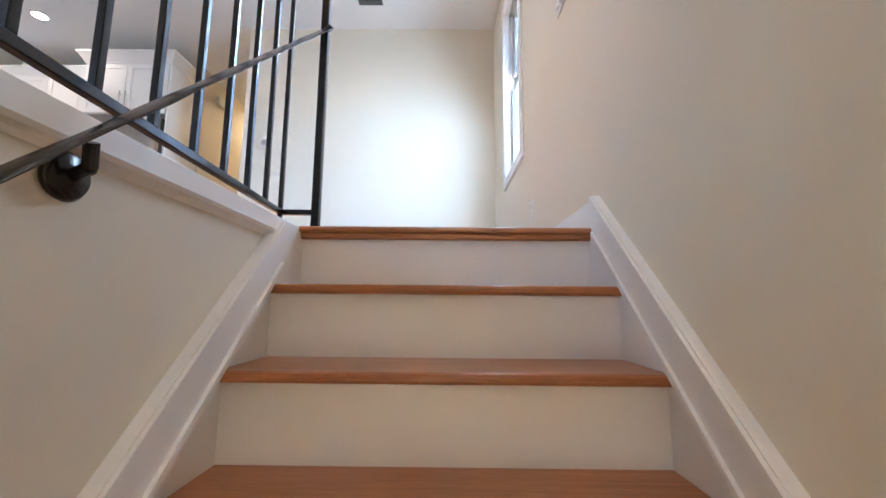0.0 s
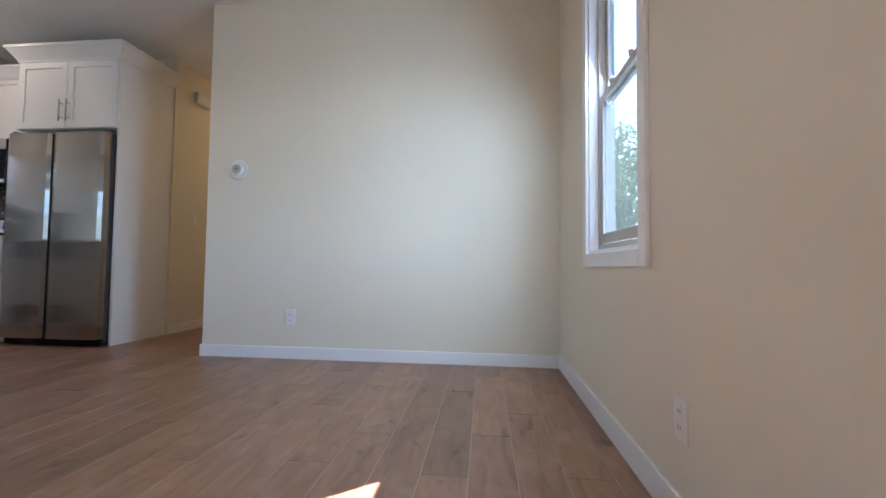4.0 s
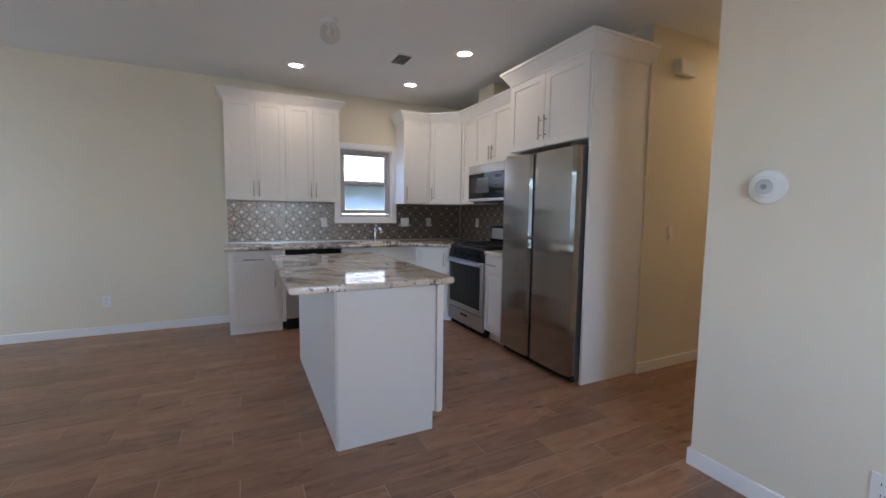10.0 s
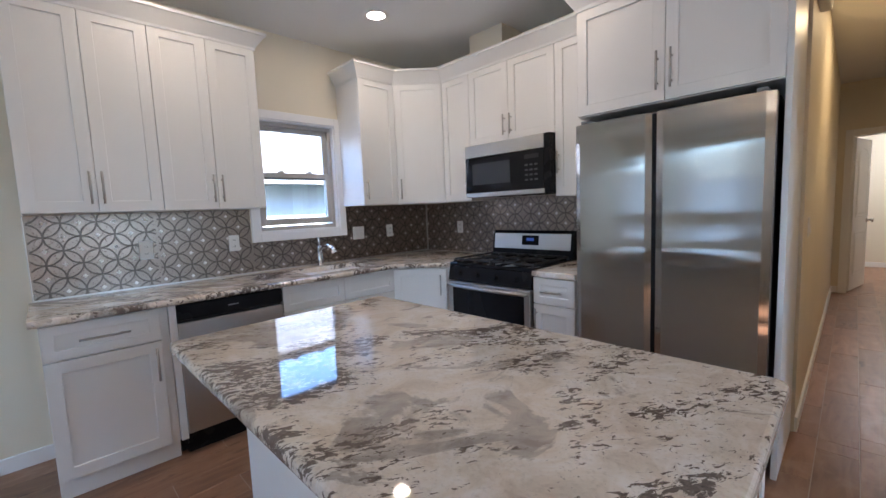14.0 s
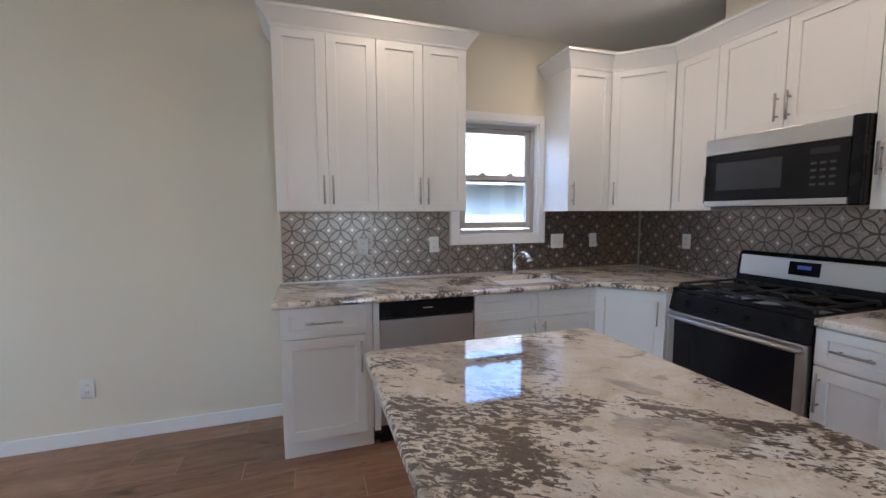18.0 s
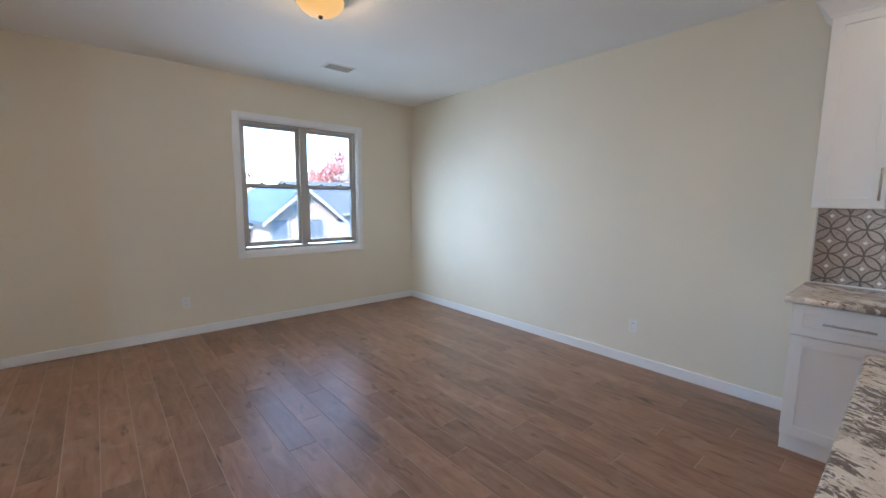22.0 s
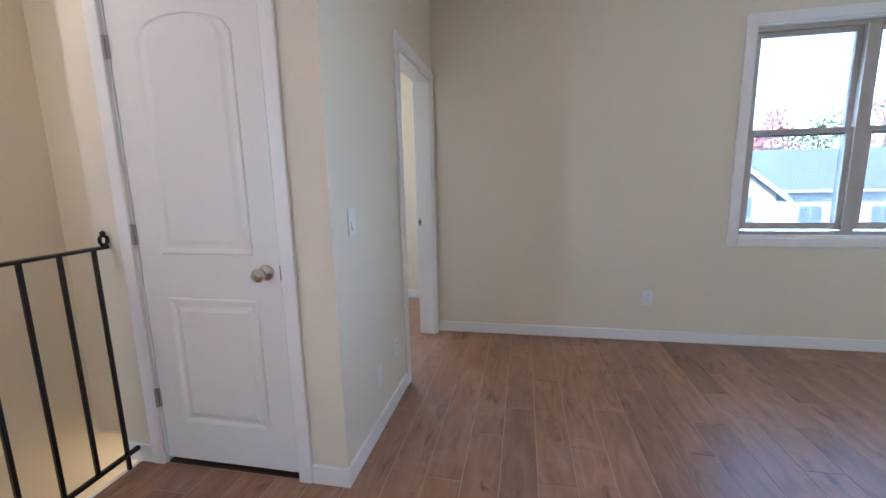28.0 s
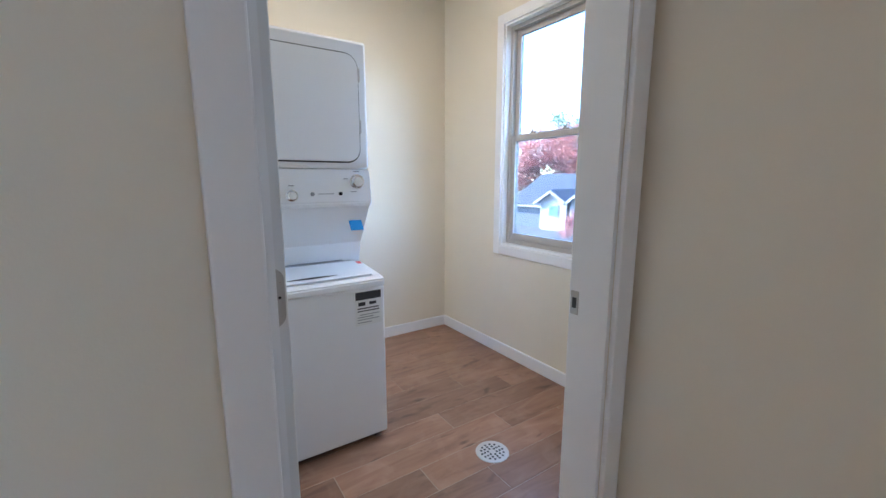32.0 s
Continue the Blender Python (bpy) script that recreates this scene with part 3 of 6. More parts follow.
def window(name, axis, face, out, hole, units, label, open_by=0.0, deep=0.042, w=0.065, glass=None, thick=0.16):
    """Double-hung vinyl window set deep in its opening. out: the room's side of the face (+1 or -1)."""
    glass = glass or GLASS
    a, b, z0, z1 = hole
    th = thing(name, *((face, (a + b) / 2, z0) if axis == "x" else ((a + b) / 2, face, z0)), label, "window", kind="structure")

    def bx(bm, a0, a1, d0, d1, za, zb, bev=0.0):
        lo, hi = sorted((face - out * d0, face - out * d1))
        if axis == "x":
            box(bm, lo, hi, a0, a1, za, zb, bev=bev)
        else:
            box(bm, a0, a1, lo, hi, za, zb, bev=bev)
    casing_set(th, axis, face, out, a, b, z0, z1, w, sill=True)
    # lining of the reveal
    for nm, r in (("reveal", (a, a + 0.012, 0.0, thick, z0, z1)), ("reveal", (b - 0.012, b, 0.0, thick, z0, z1)), ("head", (a + 0.012, b - 0.012, 0.0, thick, z1 - 0.012, z1)), ("window_sill", (a + 0.012, b - 0.012, 0.0, thick, z0, z0 + 0.016))):
        bm = B()
        bx(bm, *r)
        part(nm, bm, TRIM, th)
    a, b, z0, z1 = a + 0.012, b - 0.012, z0 + 0.016, z1 - 0.012
    bm = B()
    fw = 0.028
    bx(bm, a, a + fw, deep, thick, z0, z1)
    bx(bm, b - fw, b, deep, thick, z0, z1)
    bx(bm, a + fw, b - fw, deep, thick, z1 - fw, z1)
    bx(bm, a + fw, b - fw, deep, thick, z0, z0 + fw)
    part("window_frame", bm, VINYL, th, "taupe vinyl window frame")
    inner = (b - a - 2 * fw - 0.075 * (units - 1)) / units
    for u in range(units):
        ua = a + fw + u * (inner + 0.075)
        ub = ua + inner
        if u:
            bm = B()
            bx(bm, ua - 0.075, ua, deep - 0.01, thick, z0 + fw, z1 - fw, bev=0.004)
            part("mullion", bm, VINYL, th, "taupe vinyl mullion")
        zm = (z0 + z1) / 2
        for nm, d, za, zb in (("upper_sash", deep + 0.032, zm - 0.018, z1 - fw), ("lower_sash", deep + 0.004, z0 + fw + open_by, zm + 0.020 + open_by)):
            bm = B()
            r = 0.036
            bx(bm, ua, ua + r, d, d + 0.026, za, zb, 0.003)
            bx(bm, ub - r, ub, d, d + 0.026, za, zb, 0.003)
            bx(bm, ua + r, ub - r, d + 0.001, d + 0.025, zb - r, zb, 0.003)
            bx(bm, ua + r, ub - r, d + 0.001, d + 0.025, za, za + r * 1.35, 0.003)
            sash = part(nm, bm, VINYL, th)
            bm = B()
            bx(bm, ua + r - 0.004, ub - r + 0.004, d + 0.010, d + 0.015, za + r * 1.35 - 0.004, zb - r + 0.004)
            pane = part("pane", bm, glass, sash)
            pane.visible_shadow = False
            if nm == "lower_sash":
                for k in (0.3, 0.7):
                    c = ua + inner * k
                    bm = B()
                    bx(bm, c - 0.026, c + 0.026, d - 0.004, d + 0.022, zb, zb + 0.014, 0.004)
                    bx(bm, c - 0.010, c + 0.010, d - 0.010, d + 0.006, zb + 0.006, zb + 0.022, 0.003)
                    part("sash_lock", bm, VINYL, sash, "taupe sash lock")
    return th


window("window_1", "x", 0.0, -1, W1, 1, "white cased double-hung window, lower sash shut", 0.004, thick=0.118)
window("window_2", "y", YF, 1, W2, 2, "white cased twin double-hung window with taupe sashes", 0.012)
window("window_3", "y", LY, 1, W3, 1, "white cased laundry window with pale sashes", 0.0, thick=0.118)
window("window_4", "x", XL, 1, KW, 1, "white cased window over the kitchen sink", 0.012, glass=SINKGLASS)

# ---- staircase ----
stairs = thing("staircase", -0.5, STY - RUN * 7, -3.0, "stained oak treads with white risers between white skirts", "stairs", kind="structure")
SL, SR = STX + 0.016, -0.016
for i in range(STEPS):
    y, z = STY - RUN * i, -RISE * i
    bm = B()
    if i:
        prism(bm, [(y + RUN + 0.034, z - 0.026), (y + RUN + 0.034, z), (y + 0.010, z), (y + 0.003, z - 0.003), (y, z - 0.010), (y, z - 0.018), (y + 0.004, z - 0.024), (y + 0.010, z - 0.026)], "x", SL, SR)
        part("tread", bm, OAK, stairs)
    else:
        prism(bm, [(y + 0.085, -0.010), (y + 0.085, 0.0), (y + 0.060, 0.009), (y + 0.012, 0.009), (y + 0.003, 0.005), (y, -0.002), (y + 0.002, -0.010), (y + 0.010, -0.014), (y + 0.006, -0.020), (y + 0.008, -0.030), (y + 0.016, -0.034), (y + 0.050, -0.034)], "x", SL - 0.006, SR + 0.006)
        part("landing_nosing", bm, OAK, stairs, "moulded oak landing nosing")
    bm = B()
    box(bm, SL, SR, y + 0.026, y + 0.042, z - RISE + 0.0005, z - (0.0265 if i else 0.0345))
    part("riser", bm, TRIM, stairs)
slope = RISE / RUN
for side, x0, x1, t0 in ((1, -0.0155, -0.0005, 0.105), (-1, STX + 0.0005, STX + 0.0155, -0.012)):
    yk = STY - 0.045 if side == 1 else STY - 0.165
    ze = t0 - slope * 3.0
    bm = B()
    if side == 1:
        prism(bm, [(yk, t0), (yk + 0.045, t0), (yk + 0.045, 0.0), (yk + 0.14, 0.0), (yk + 0.14, -0.32), (yk - 3.0, ze - 0.36), (yk - 3.0, ze)], "x", x0, x1)
    else:
        prism(bm, [(yk, t0), (yk + 0.22, t0), (yk + 0.22, -0.28), (yk - 3.0, ze - 0.28), (yk - 3.0, ze)], "x", x0, x1)
    part("skirt_board", bm, TRIM, stairs, "white painted stair skirt")
    bm = B()
    k = 0.14
    lo, hi = (x0 - 0.011, x0 - 0.0002) if side == 1 else (x1 + 0.0002, x1 + 0.011)
    prism(bm, [(yk, t0), (yk - 3.0, ze), (yk - 3.0, ze - k), (yk, t0 - k)], "x", lo, hi)
    part("skirt_moulding", bm, TRIM, stairs)
    lo, hi = (x0 - 0.020, x0 - 0.0112) if side == 1 else (x1 + 0.0112, x1 + 0.020)
    bm = B()
    prism(bm, [(yk, t0 - 0.004), (yk - 3.0, ze - 0.004), (yk - 3.0, ze - 0.022), (yk, t0 - 0.022)], "x", lo, hi)
    part("skirt_bead", bm, TRIM, stairs)
    bm = B()
    prism(bm, [(yk, t0 - k + 0.020), (yk - 3.0, ze - k + 0.020), (yk - 3.0, ze - k), (yk, t0 - k)], "x", lo, hi)
    part("skirt_bead", bm, TRIM, stairs)
bm = boxes((STX - 0.006, STX + 0.013, -4.757, STY - 0.002, -0.042, 0.0015), bev=0.002)
part("floor_edge_fascia", bm, TRIM, stairs, "white floor edge fascia")
bm = B()
prism(bm, [(STX, -0.0425), (STX + 0.021, -0.0425), (STX + 0.017, -0.050), (STX + 0.008, -0.055), (STX, -0.062)], "y", -4.757, STY - 0.16)
part("fascia_moulding", bm, TRIM, stairs, "white moulding under the fascia")

# ---- railings ----
railing = thing("railing", STX - 0.05, -3.66, 0.0, "black wrought iron guard railing beside the stairwell", "railing")
RX = STX - 0.003                          # at the closet end; the run leans away from the stairs towards its head
HX, HY, PX = STX - 0.095, -2.637, STX + 0.034


def square_bar(bm, a, b, h, h2=None):
    """A square bar; h2: half its height where it lies flat and is not square."""
    a, b = Vector(a), Vector(b)
    d = (b - a)
    q = d.to_track_quat('Z', 'Y').to_matrix().to_4x4()
    m = Matrix.Translation(a) @ q
    box(bm, -h, h, -(h2 or h), h2 or h, 0, d.length, bev=min(h, h2 or h) * 0.25, m=m)


def run_x(y):
    return RX + (HX - RX) * (y + 4.742) / (HY + 4.742)


bm = B()
square_bar(bm, (RX, -4.742, 1.037), (HX, HY + 0.018, 1.037), 0.018, 0.007)
part("top_rail", bm, IRON, railing)
bm = B()
square_bar(bm, (HX + 0.018, HY, 1.0368), (PX + 0.018, HY, 1.0368), 0.018, 0.0068)
part("top_rail", bm, IRON, railing, "short return of the top rail")
bm = B()
square_bar(bm, (RX, -4.75, 0.074), (HX, HY + 0.009, 0.074), 0.009, 0.010)
part("bottom_rail", bm, IRON, railing)
bm = B()
square_bar(bm, (HX + 0.009, HY, 0.0738), (PX - 0.0145, HY, 0.0738), 0.009, 0.0098)
part("bottom_rail", bm, IRON, railing, "short return of the bottom rail")
for i in range(16):
    y = -4.685 + (HY + 4.685) * i / 15
    bm = B()
    square_bar(bm, (run_x(y), y, 0.0 if i in (0, 7, 15) else 0.084), (run_x(y), y, 1.03), 0.0075)
    part("baluster", bm, IRON, railing)
bm = B()
square_bar(bm, (PX, HY, 0.0), (PX, HY, 1.03), 0.0145)
part("end_post", bm, IRON, railing, "thicker black iron end post")
bm = B()
sweep(bm, [(RX, -4.735 + 0.017 * math.sin(i * math.tau / 20), 1.068 - 0.020 * math.cos(i * math.tau / 20)) for i in range(20)], 0.0075, 8, True)
lathe(bm, [(0.0, 0.0), (0.010, 0.004), (0.012, 0.012), (0.006, 0.020), (0.0, 0.022)], 12, Matrix.Translation((RX, -4.735, 1.088)))
lathe(bm, [(0.0, 0.0), (0.014, 0.0), (0.012, 0.008), (0.0, 0.009)], 12, Matrix.Translation((RX, -4.735, 1.043)))
part("finial", bm, IRON, railing, "knotted iron ring finial")

handrail = thing("handrail", STX + 0.055, -3.6, 0.0, "black twisted iron stair handrail on wall brackets", "handrail")
hx = STX + 0.055
hy0, hz0 = -2.655, 0.785
hy1 = -5.2
hz1 = hz0 - (hy0 - hy1) * 0.9
bm = B()
n = 90
prev = None
for i in range(n + 1):
    f = i / n
    c = Vector((hx, hy0 + (hy1 - hy0) * f, hz0 + (hz1 - hz0) * f))
    tw = i * 0.22
    up = Vector((0, slope, 1)).normalized()
    ring = []
    for k in range(8):
        t = math.tau * (k + 0.5) / 8 + tw
        r = 0.021 if k % 2 else 0.0175
        ring.append(bm.verts.new(c + Vector((1, 0, 0)) * r * math.cos(t) + up * r * math.sin(t)))
    if prev:
        for k in range(8):
            bm.faces.new((prev[k], prev[(k + 1) % 8], ring[(k + 1) % 8], ring[k]))
    prev = ring
bmesh.ops.recalc_face_normals(bm, faces=bm.faces)
part("rail", bm, IRON, handrail, smooth=True)
bm = B()
tube(bm, (PX, HY, hz0 + 0.014), (hx, hy0, hz0), 0.013, 10)
part("end_link", bm, IRON, handrail)
for by in (-3.572, -4.75):
    bz = hz0 + (by - hy0) * 0.9
    bm = B()
    lathe(bm, [(0.0, 0.0), (0.031, 0.0), (0.034, 0.007), (0.028, 0.015), (0.017, 0.013), (0.012, 0.019), (0.0, 0.019)], 24, Matrix.Translation((STX, by + 0.022, bz - 0.050)) @ Matrix.Rotation(radians(90), 4, 'Y'))
    part("rosette", bm, IRON, handrail, "round iron wall rosette", smooth=True)
    bm = B()
    tube(bm, (STX + 0.012, by + 0.022, bz - 0.050), (STX + 0.046, by + 0.012, bz - 0.042), 0.009, 10)
    tube(bm, (STX + 0.046, by + 0.012, bz - 0.042), (hx, by, bz - 0.012), 0.009, 10)
    part("bracket_arm", bm, IRON, handrail)

# ---- doors ----


def knob(parent, x, y, z, way):
    """A round knob with its rose; way: unit vector out of the door."""
    m = Matrix.Translation((x, y, z)) @ Vector(way).to_track_quat('Z', 'Y').to_matrix().to_4x4()
    bm = B()
    lathe(bm, [(0.0, 0.0), (0.033, 0.0), (0.034, 0.006), (0.026, 0.012), (0.013, 0.016), (0.012, 0.034), (0.018, 0.040), (0.027, 0.050), (0.029, 0.060), (0.024, 0.070), (0.010, 0.075), (0.0, 0.076)], 28, m)
    part("door_knob", bm, KNOBM, parent, "polished nickel door knob", smooth=True)


def arch_outline(x0, x1, z0, z1, rise, n=12):
    pts = [(x0, z0), (x1, z0)]
    for i in range(n + 1):
        f = i / n
        pts.append((x1 + (x0 - x1) * f, z1 - rise + rise * (1 - (2 * f - 1) ** 2) ** 0.5 if rise else z1))
    return pts


def moulded_panel(bm, outline, y, out):
    """A raised field in a moulded groove on a door face."""
    cx = sum(p[0] for p in outline) / len(outline)
    cz = sum(p[1] for p in outline) / len(outline)
    hx_, hz_ = max(abs(p[0] - cx) for p in outline), max(abs(p[1] - cz) for p in outline)

    def ring(inset, d):
        return [bm.verts.new((cx + (p[0] - cx) * (1 - inset / hx_), y + out * d, cz + (p[1] - cz) * (1 - inset / hz_))) for p in outline]
    rings = [ring(0.0, 0.0006), ring(0.006, 0.005), ring(0.016, 0.0042), ring(0.030, -0.001 + 0.0016), ring(0.042, 0.0010), ring(0.060, 0.0052)]
    n_ = len(outline)
    for a, b in zip(rings, rings[1:]):
        for i in range(n_):
            bm.faces.new((a[i], a[(i + 1) % n_], b[(i + 1) % n_], b[i]))
    bm.faces.new(rings[-1])
    bmesh.ops.recalc_face_normals(bm, faces=bm.faces)


def hinge(parent, x, y, z):
    bm = B()
    tube(bm, (x, y + 0.008, z - 0.045), (x, y + 0.008, z + 0.045), 0.0065, 10)
    box(bm, x - 0.016, x + 0.016, y - 0.002, y + 0.004, z - 0.044, z + 0.044)
    part("hinge", bm, NICKEL, parent, "satin nickel hinge")


FY = -4.757
# Dark colour stands in for the shade under the closet door.
GAPDARK = painted("door_gap_shade", (0.045, 0.026, 0.018), 0.5, 30, 0.4)
door1 = thing("door_1", -1.486, FY, 0.0, "white two-panel arched closet door, shut, in white casing", "door", kind="structure")
casing_set(door1, "y", FY, 1, CD[0], CD[1], 0.0, CD[3], 0.062)
bm = boxes((CD[0], CD[0] + 0.010, FY - 0.12, FY - 0.001, 0, CD[3]), (CD[1] - 0.010, CD[1], FY - 0.12, FY - 0.001, 0, CD[3]), (CD[0] + 0.010, CD[1] - 0.010, FY - 0.12, FY - 0.001, CD[3] - 0.010, CD[3]))
part("jamb", bm, TRIM, door1)
bm = B()
part("gap_strip", boxes((CD[0] + 0.010, CD[1] - 0.010, FY - 0.12, FY - 0.002, 0.001, 0.008)), GAPDARK, door1, "dark strip put under the closet door as gap shade")
dx0, dx1 = CD[0] + 0.013, CD[1] - 0.013
box(bm, dx0, dx1, FY - 0.040, FY - 0.004, 0.030, CD[3] - 0.013, bev=0.002)
moulded_panel(bm, arch_outline(dx0 + 0.115, dx1 - 0.115, 1.005, 1.945, 0.085), FY - 0.004, 1)
moulded_panel(bm, arch_outline(dx0 + 0.115, dx1 - 0.115, 0.215, 0.815, 0.0, 1), FY - 0.004, 1)
slab1 = part("door_slab", bm, DOORM, door1)
knob(slab1, dx0 + 0.062, FY - 0.004, 0.935, (0, 1, 0))
bm = boxes((dx0 - 0.004, dx0 + 0.001, FY - 0.010, FY - 0.0005, 0.905, 0.965))
part("latch_plate", bm, DARK, slab1)
for z in (1.845, 1.09, 0.335):
    hinge(door1, dx1 + 0.012, FY, z)

door2 = thing("door_2", -2.0, (LD[0] + LD[1]) / 2, 0.0, "white cased pocket doorway into the laundry, door slid open", "door", kind="structure")
casing_set(door2, "x", -2.06, -1, LD[0], LD[1], 0.0, LD[3], 0.068)
casing_set(door2, "x", -1.94, 1, LD[0], LD[1], 0.0, LD[3], 0.062)
for y0, y1 in ((LD[0], LD[0] + 0.014), (LD[1] - 0.014, LD[1])):
    if y0 == LD[0]:
        bm = boxes((-2.0595, -1.9405, y0, y1, 0, LD[3]))
        part("jamb", bm, TRIM, door2)
    else:
        for xa, xb in ((-2.0595, -2.022), (-1.978, -1.9405)):
            part("jamb", boxes((xa, xb, y0, y1, 0, LD[3])), TRIM, door2)
part("head_jamb", boxes((-2.0595, -1.9405, LD[0] + 0.014, LD[1] - 0.014, LD[3] - 0.014, LD[3])), TRIM, door2)
bm = boxes((-2.018, -1.982, LD[1] - 0.037, LD[1] + 0.08, 0.008, LD[3] - 0.016), bev=0.002)
slab2 = part("door_slab", bm, DOORM, door2)
bm = B()
prism(bm, rounded_rect(LD[1] - 0.033, LD[1] + 0.03, 1.072, 1.168, 0.020), "x", -2.0205, -2.0178)
pull = part("flush_pull", bm, NICKEL, slab2, "satin nickel flush pull")
part("pull_screw", boxes((-2.0212, -2.0204, LD[1] - 0.027, LD[1] - 0.023, 1.118, 1.122)), DARK, pull)
bm = boxes((-1.968, -1.9415, LD[0] + 0.0142, LD[0] + 0.0165, 0.925, 0.993), bev=0.0008)
strike = part("strike_plate", bm, NICKEL, door2, "satin nickel strike plate")
part("strike_slot", boxes((-1.962, -1.948, LD[0] + 0.0166, LD[0] + 0.0172, 0.944, 0.974)), DARK, strike)

door3 = thing("door_3", -3.09, FH, 0.0, "white hallway end door standing open, in white casing", "door", kind="structure")
casing_set(door3, "y", FH, -1, -3.47, -2.71, 0.0, 2.07, 0.07)
part("jamb", boxes((-3.47, -3.455, FH, FH + 0.12, 0, 2.07)), TRIM, door3)
part("jamb", boxes((-2.725, -2.71, FH, FH + 0.12, 0, 2.07)), TRIM, door3)
part("head_jamb", boxes((-3.455, -2.725, FH, FH + 0.12, 2.055, 2.07)), TRIM, door3)
mm = Matrix.Translation((-3.452, FH + 0.13, 0)) @ Matrix.Rotation(radians(78), 4, 'Z')
bm = B()
box(bm, 0, 0.72, -0.018, 0.018, 0.01, 2.05, bev=0.002)
moulded_panel(bm, arch_outline(0.12, 0.60, 1.0, 1.92, 0.085), -0.018, -1)
moulded_panel(bm, arch_outline(0.12, 0.60, 0.2, 0.8, 0.0, 1), -0.018, -1)
bm.transform(mm)
slab3 = part("door_slab", bm, DOORM, door3)
p = mm @ Vector((0.66, -0.018, 0.94))
knob(slab3, p.x, p.y, p.z, mm.to_3x3() @ Vector((0, -1, 0)))

# ---- cabinets ----


def bar_handle(parent, m, length, horizontal=False):
    """A bar pull; m places its middle on the face, with local -y out of the face."""
    bm = B()
    h = length / 2
    ends = ((-h, 0, 0), (h, 0, 0)) if horizontal else ((0, 0, -h), (0, 0, h))
    a, b = Vector(ends[0]) + Vector((0, -0.032, 0)), Vector(ends[1]) + Vector((0, -0.032, 0))
    tube(bm, a, b, 0.006, 12)
    for f in (0.18, 0.82):
        c = a.lerp(b, f)
        tube(bm, c, c + Vector((0, 0.031, 0)), 0.0045, 8)
    bm.transform(m)
    part("handle", bm, NICKEL, parent, "satin nickel bar handle", smooth=True)


def shaker(name, parent, m, x0, x1, z0, z1, handle=None, rail=0.058):
    """A shaker front in a local frame: x along the face, -y out of it. handle: (x, z, length, horizontal)."""
    bm = B()
    t = 0.019
    g = 0.0016
    x0, x1, z0, z1 = x0 + g, x1 - g, z0 + g, z1 - g
    rail = min(rail, (z1 - z0) * 0.28)
    rings = []
    for inset, y in ((0.0, 0.0), (0.0, -t + 0.0018), (0.0018, -t), (rail - 0.0012, -t), (rail + 0.0006, -t + 0.0012), (rail + 0.0006, -t + 0.0095)):
        rings.append([bm.verts.new((x, y, z)) for x, z in ((x0 + inset, z0 + inset), (x1 - inset, z0 + inset), (x1 - inset, z1 - inset), (x0 + inset, z1 - inset))])
    for p, q in zip(rings, rings[1:]):
        for i in range(4):
            bm.faces.new((p[i], p[(i + 1) % 4], q[(i + 1) % 4], q[i]))
    bm.faces.new(rings[0][::-1])
    bm.faces.new(rings[-1])
    bmesh.ops.recalc_face_normals(bm, faces=bm.faces)
    bm.transform(m)
    ob = part(name, bm, CAB, parent)
    if handle:
        hx_, hz_, hl, hor = handle
        bar_handle(ob, m @ Matrix.Translation((hx_, -t, hz_)), hl, hor)
    return ob


def crown(bm, pts, z0, z1, proj, closed_ends=True):
    """Crown moulding swept along plan points, outwards to the right of the way walked."""
    prof = [(0.0, 0.0), (0.006, 0.0), (0.010, 0.14), (0.022, 0.30), (0.050, 0.66), (0.062, 0.80), (0.070, 0.84), (0.070, 1.0), (0.0, 1.0)]
    prof = [(p * proj / 0.07, z0 + h * (z1 - z0)) for p, h in prof]
    pts = [Vector((*p, 0)) for p in pts]
    rings = []
    for i, p in enumerate(pts):
        d0 = (p - pts[i - 1]).normalized() if i else (pts[1] - p).normalized()
        d1 = (pts[i + 1] - p).normalized() if i + 1 < len(pts) else d0
        n0, n1 = Vector((d0.y, -d0.x, 0)), Vector((d1.y, -d1.x, 0))
        nn = (n0 + n1).normalized()
        k = 1 / max(0.3, nn.dot(n0))
        rings.append([bm.verts.new(p + nn * (o * k) + Vector((0, 0, h))) for o, h in prof])
    for a, b in zip(rings, rings[1:]):
        for i in range(len(prof)):
            j = (i + 1) % len(prof)
            bm.faces.new((a[i], a[j], b[j], b[i]))
    bm.faces.new(rings[0])
    bm.faces.new(rings[-1][::-1])
    bmesh.ops.recalc_face_normals(bm, faces=bm.faces)


FW = -6.052      # face of the base cabinets on the side wall
FB = 0.145       # face of the base cabinets on the back wall
ME = lambda y0: Matrix.Translation((FW, y0, 0)) @ Matrix.Rotation(radians(90), 4, 'Z')     # faces +x, local x runs along +y
MS = lambda x0, y=FB: Matrix.Translation((x0, y, 0))                                       # faces -y, local x runs along +x


def base_unit(y0, y1, label, fronts, group="base cabinets"):
    c = thing("base_cabinet", -6.3, (y0 + y1) / 2, 0.0, label, "cabinet", group)
    part("body", boxes((XL + 0.003, FW, y0 + 0.0008, y1 - 0.0008, 0.10, 0.878)), CAB, c)
    part("toe_board", boxes((XL + 0.003, FW - 0.018, y0 + 0.0008, y1 - 0.0008, 0.0, 0.0985), bev=0.0015), CAB, c)
    for nm, a, b, z0, z1, hd in fronts:
        shaker(nm, c, ME(y0), a, b, z0, z1, hd)
    return c


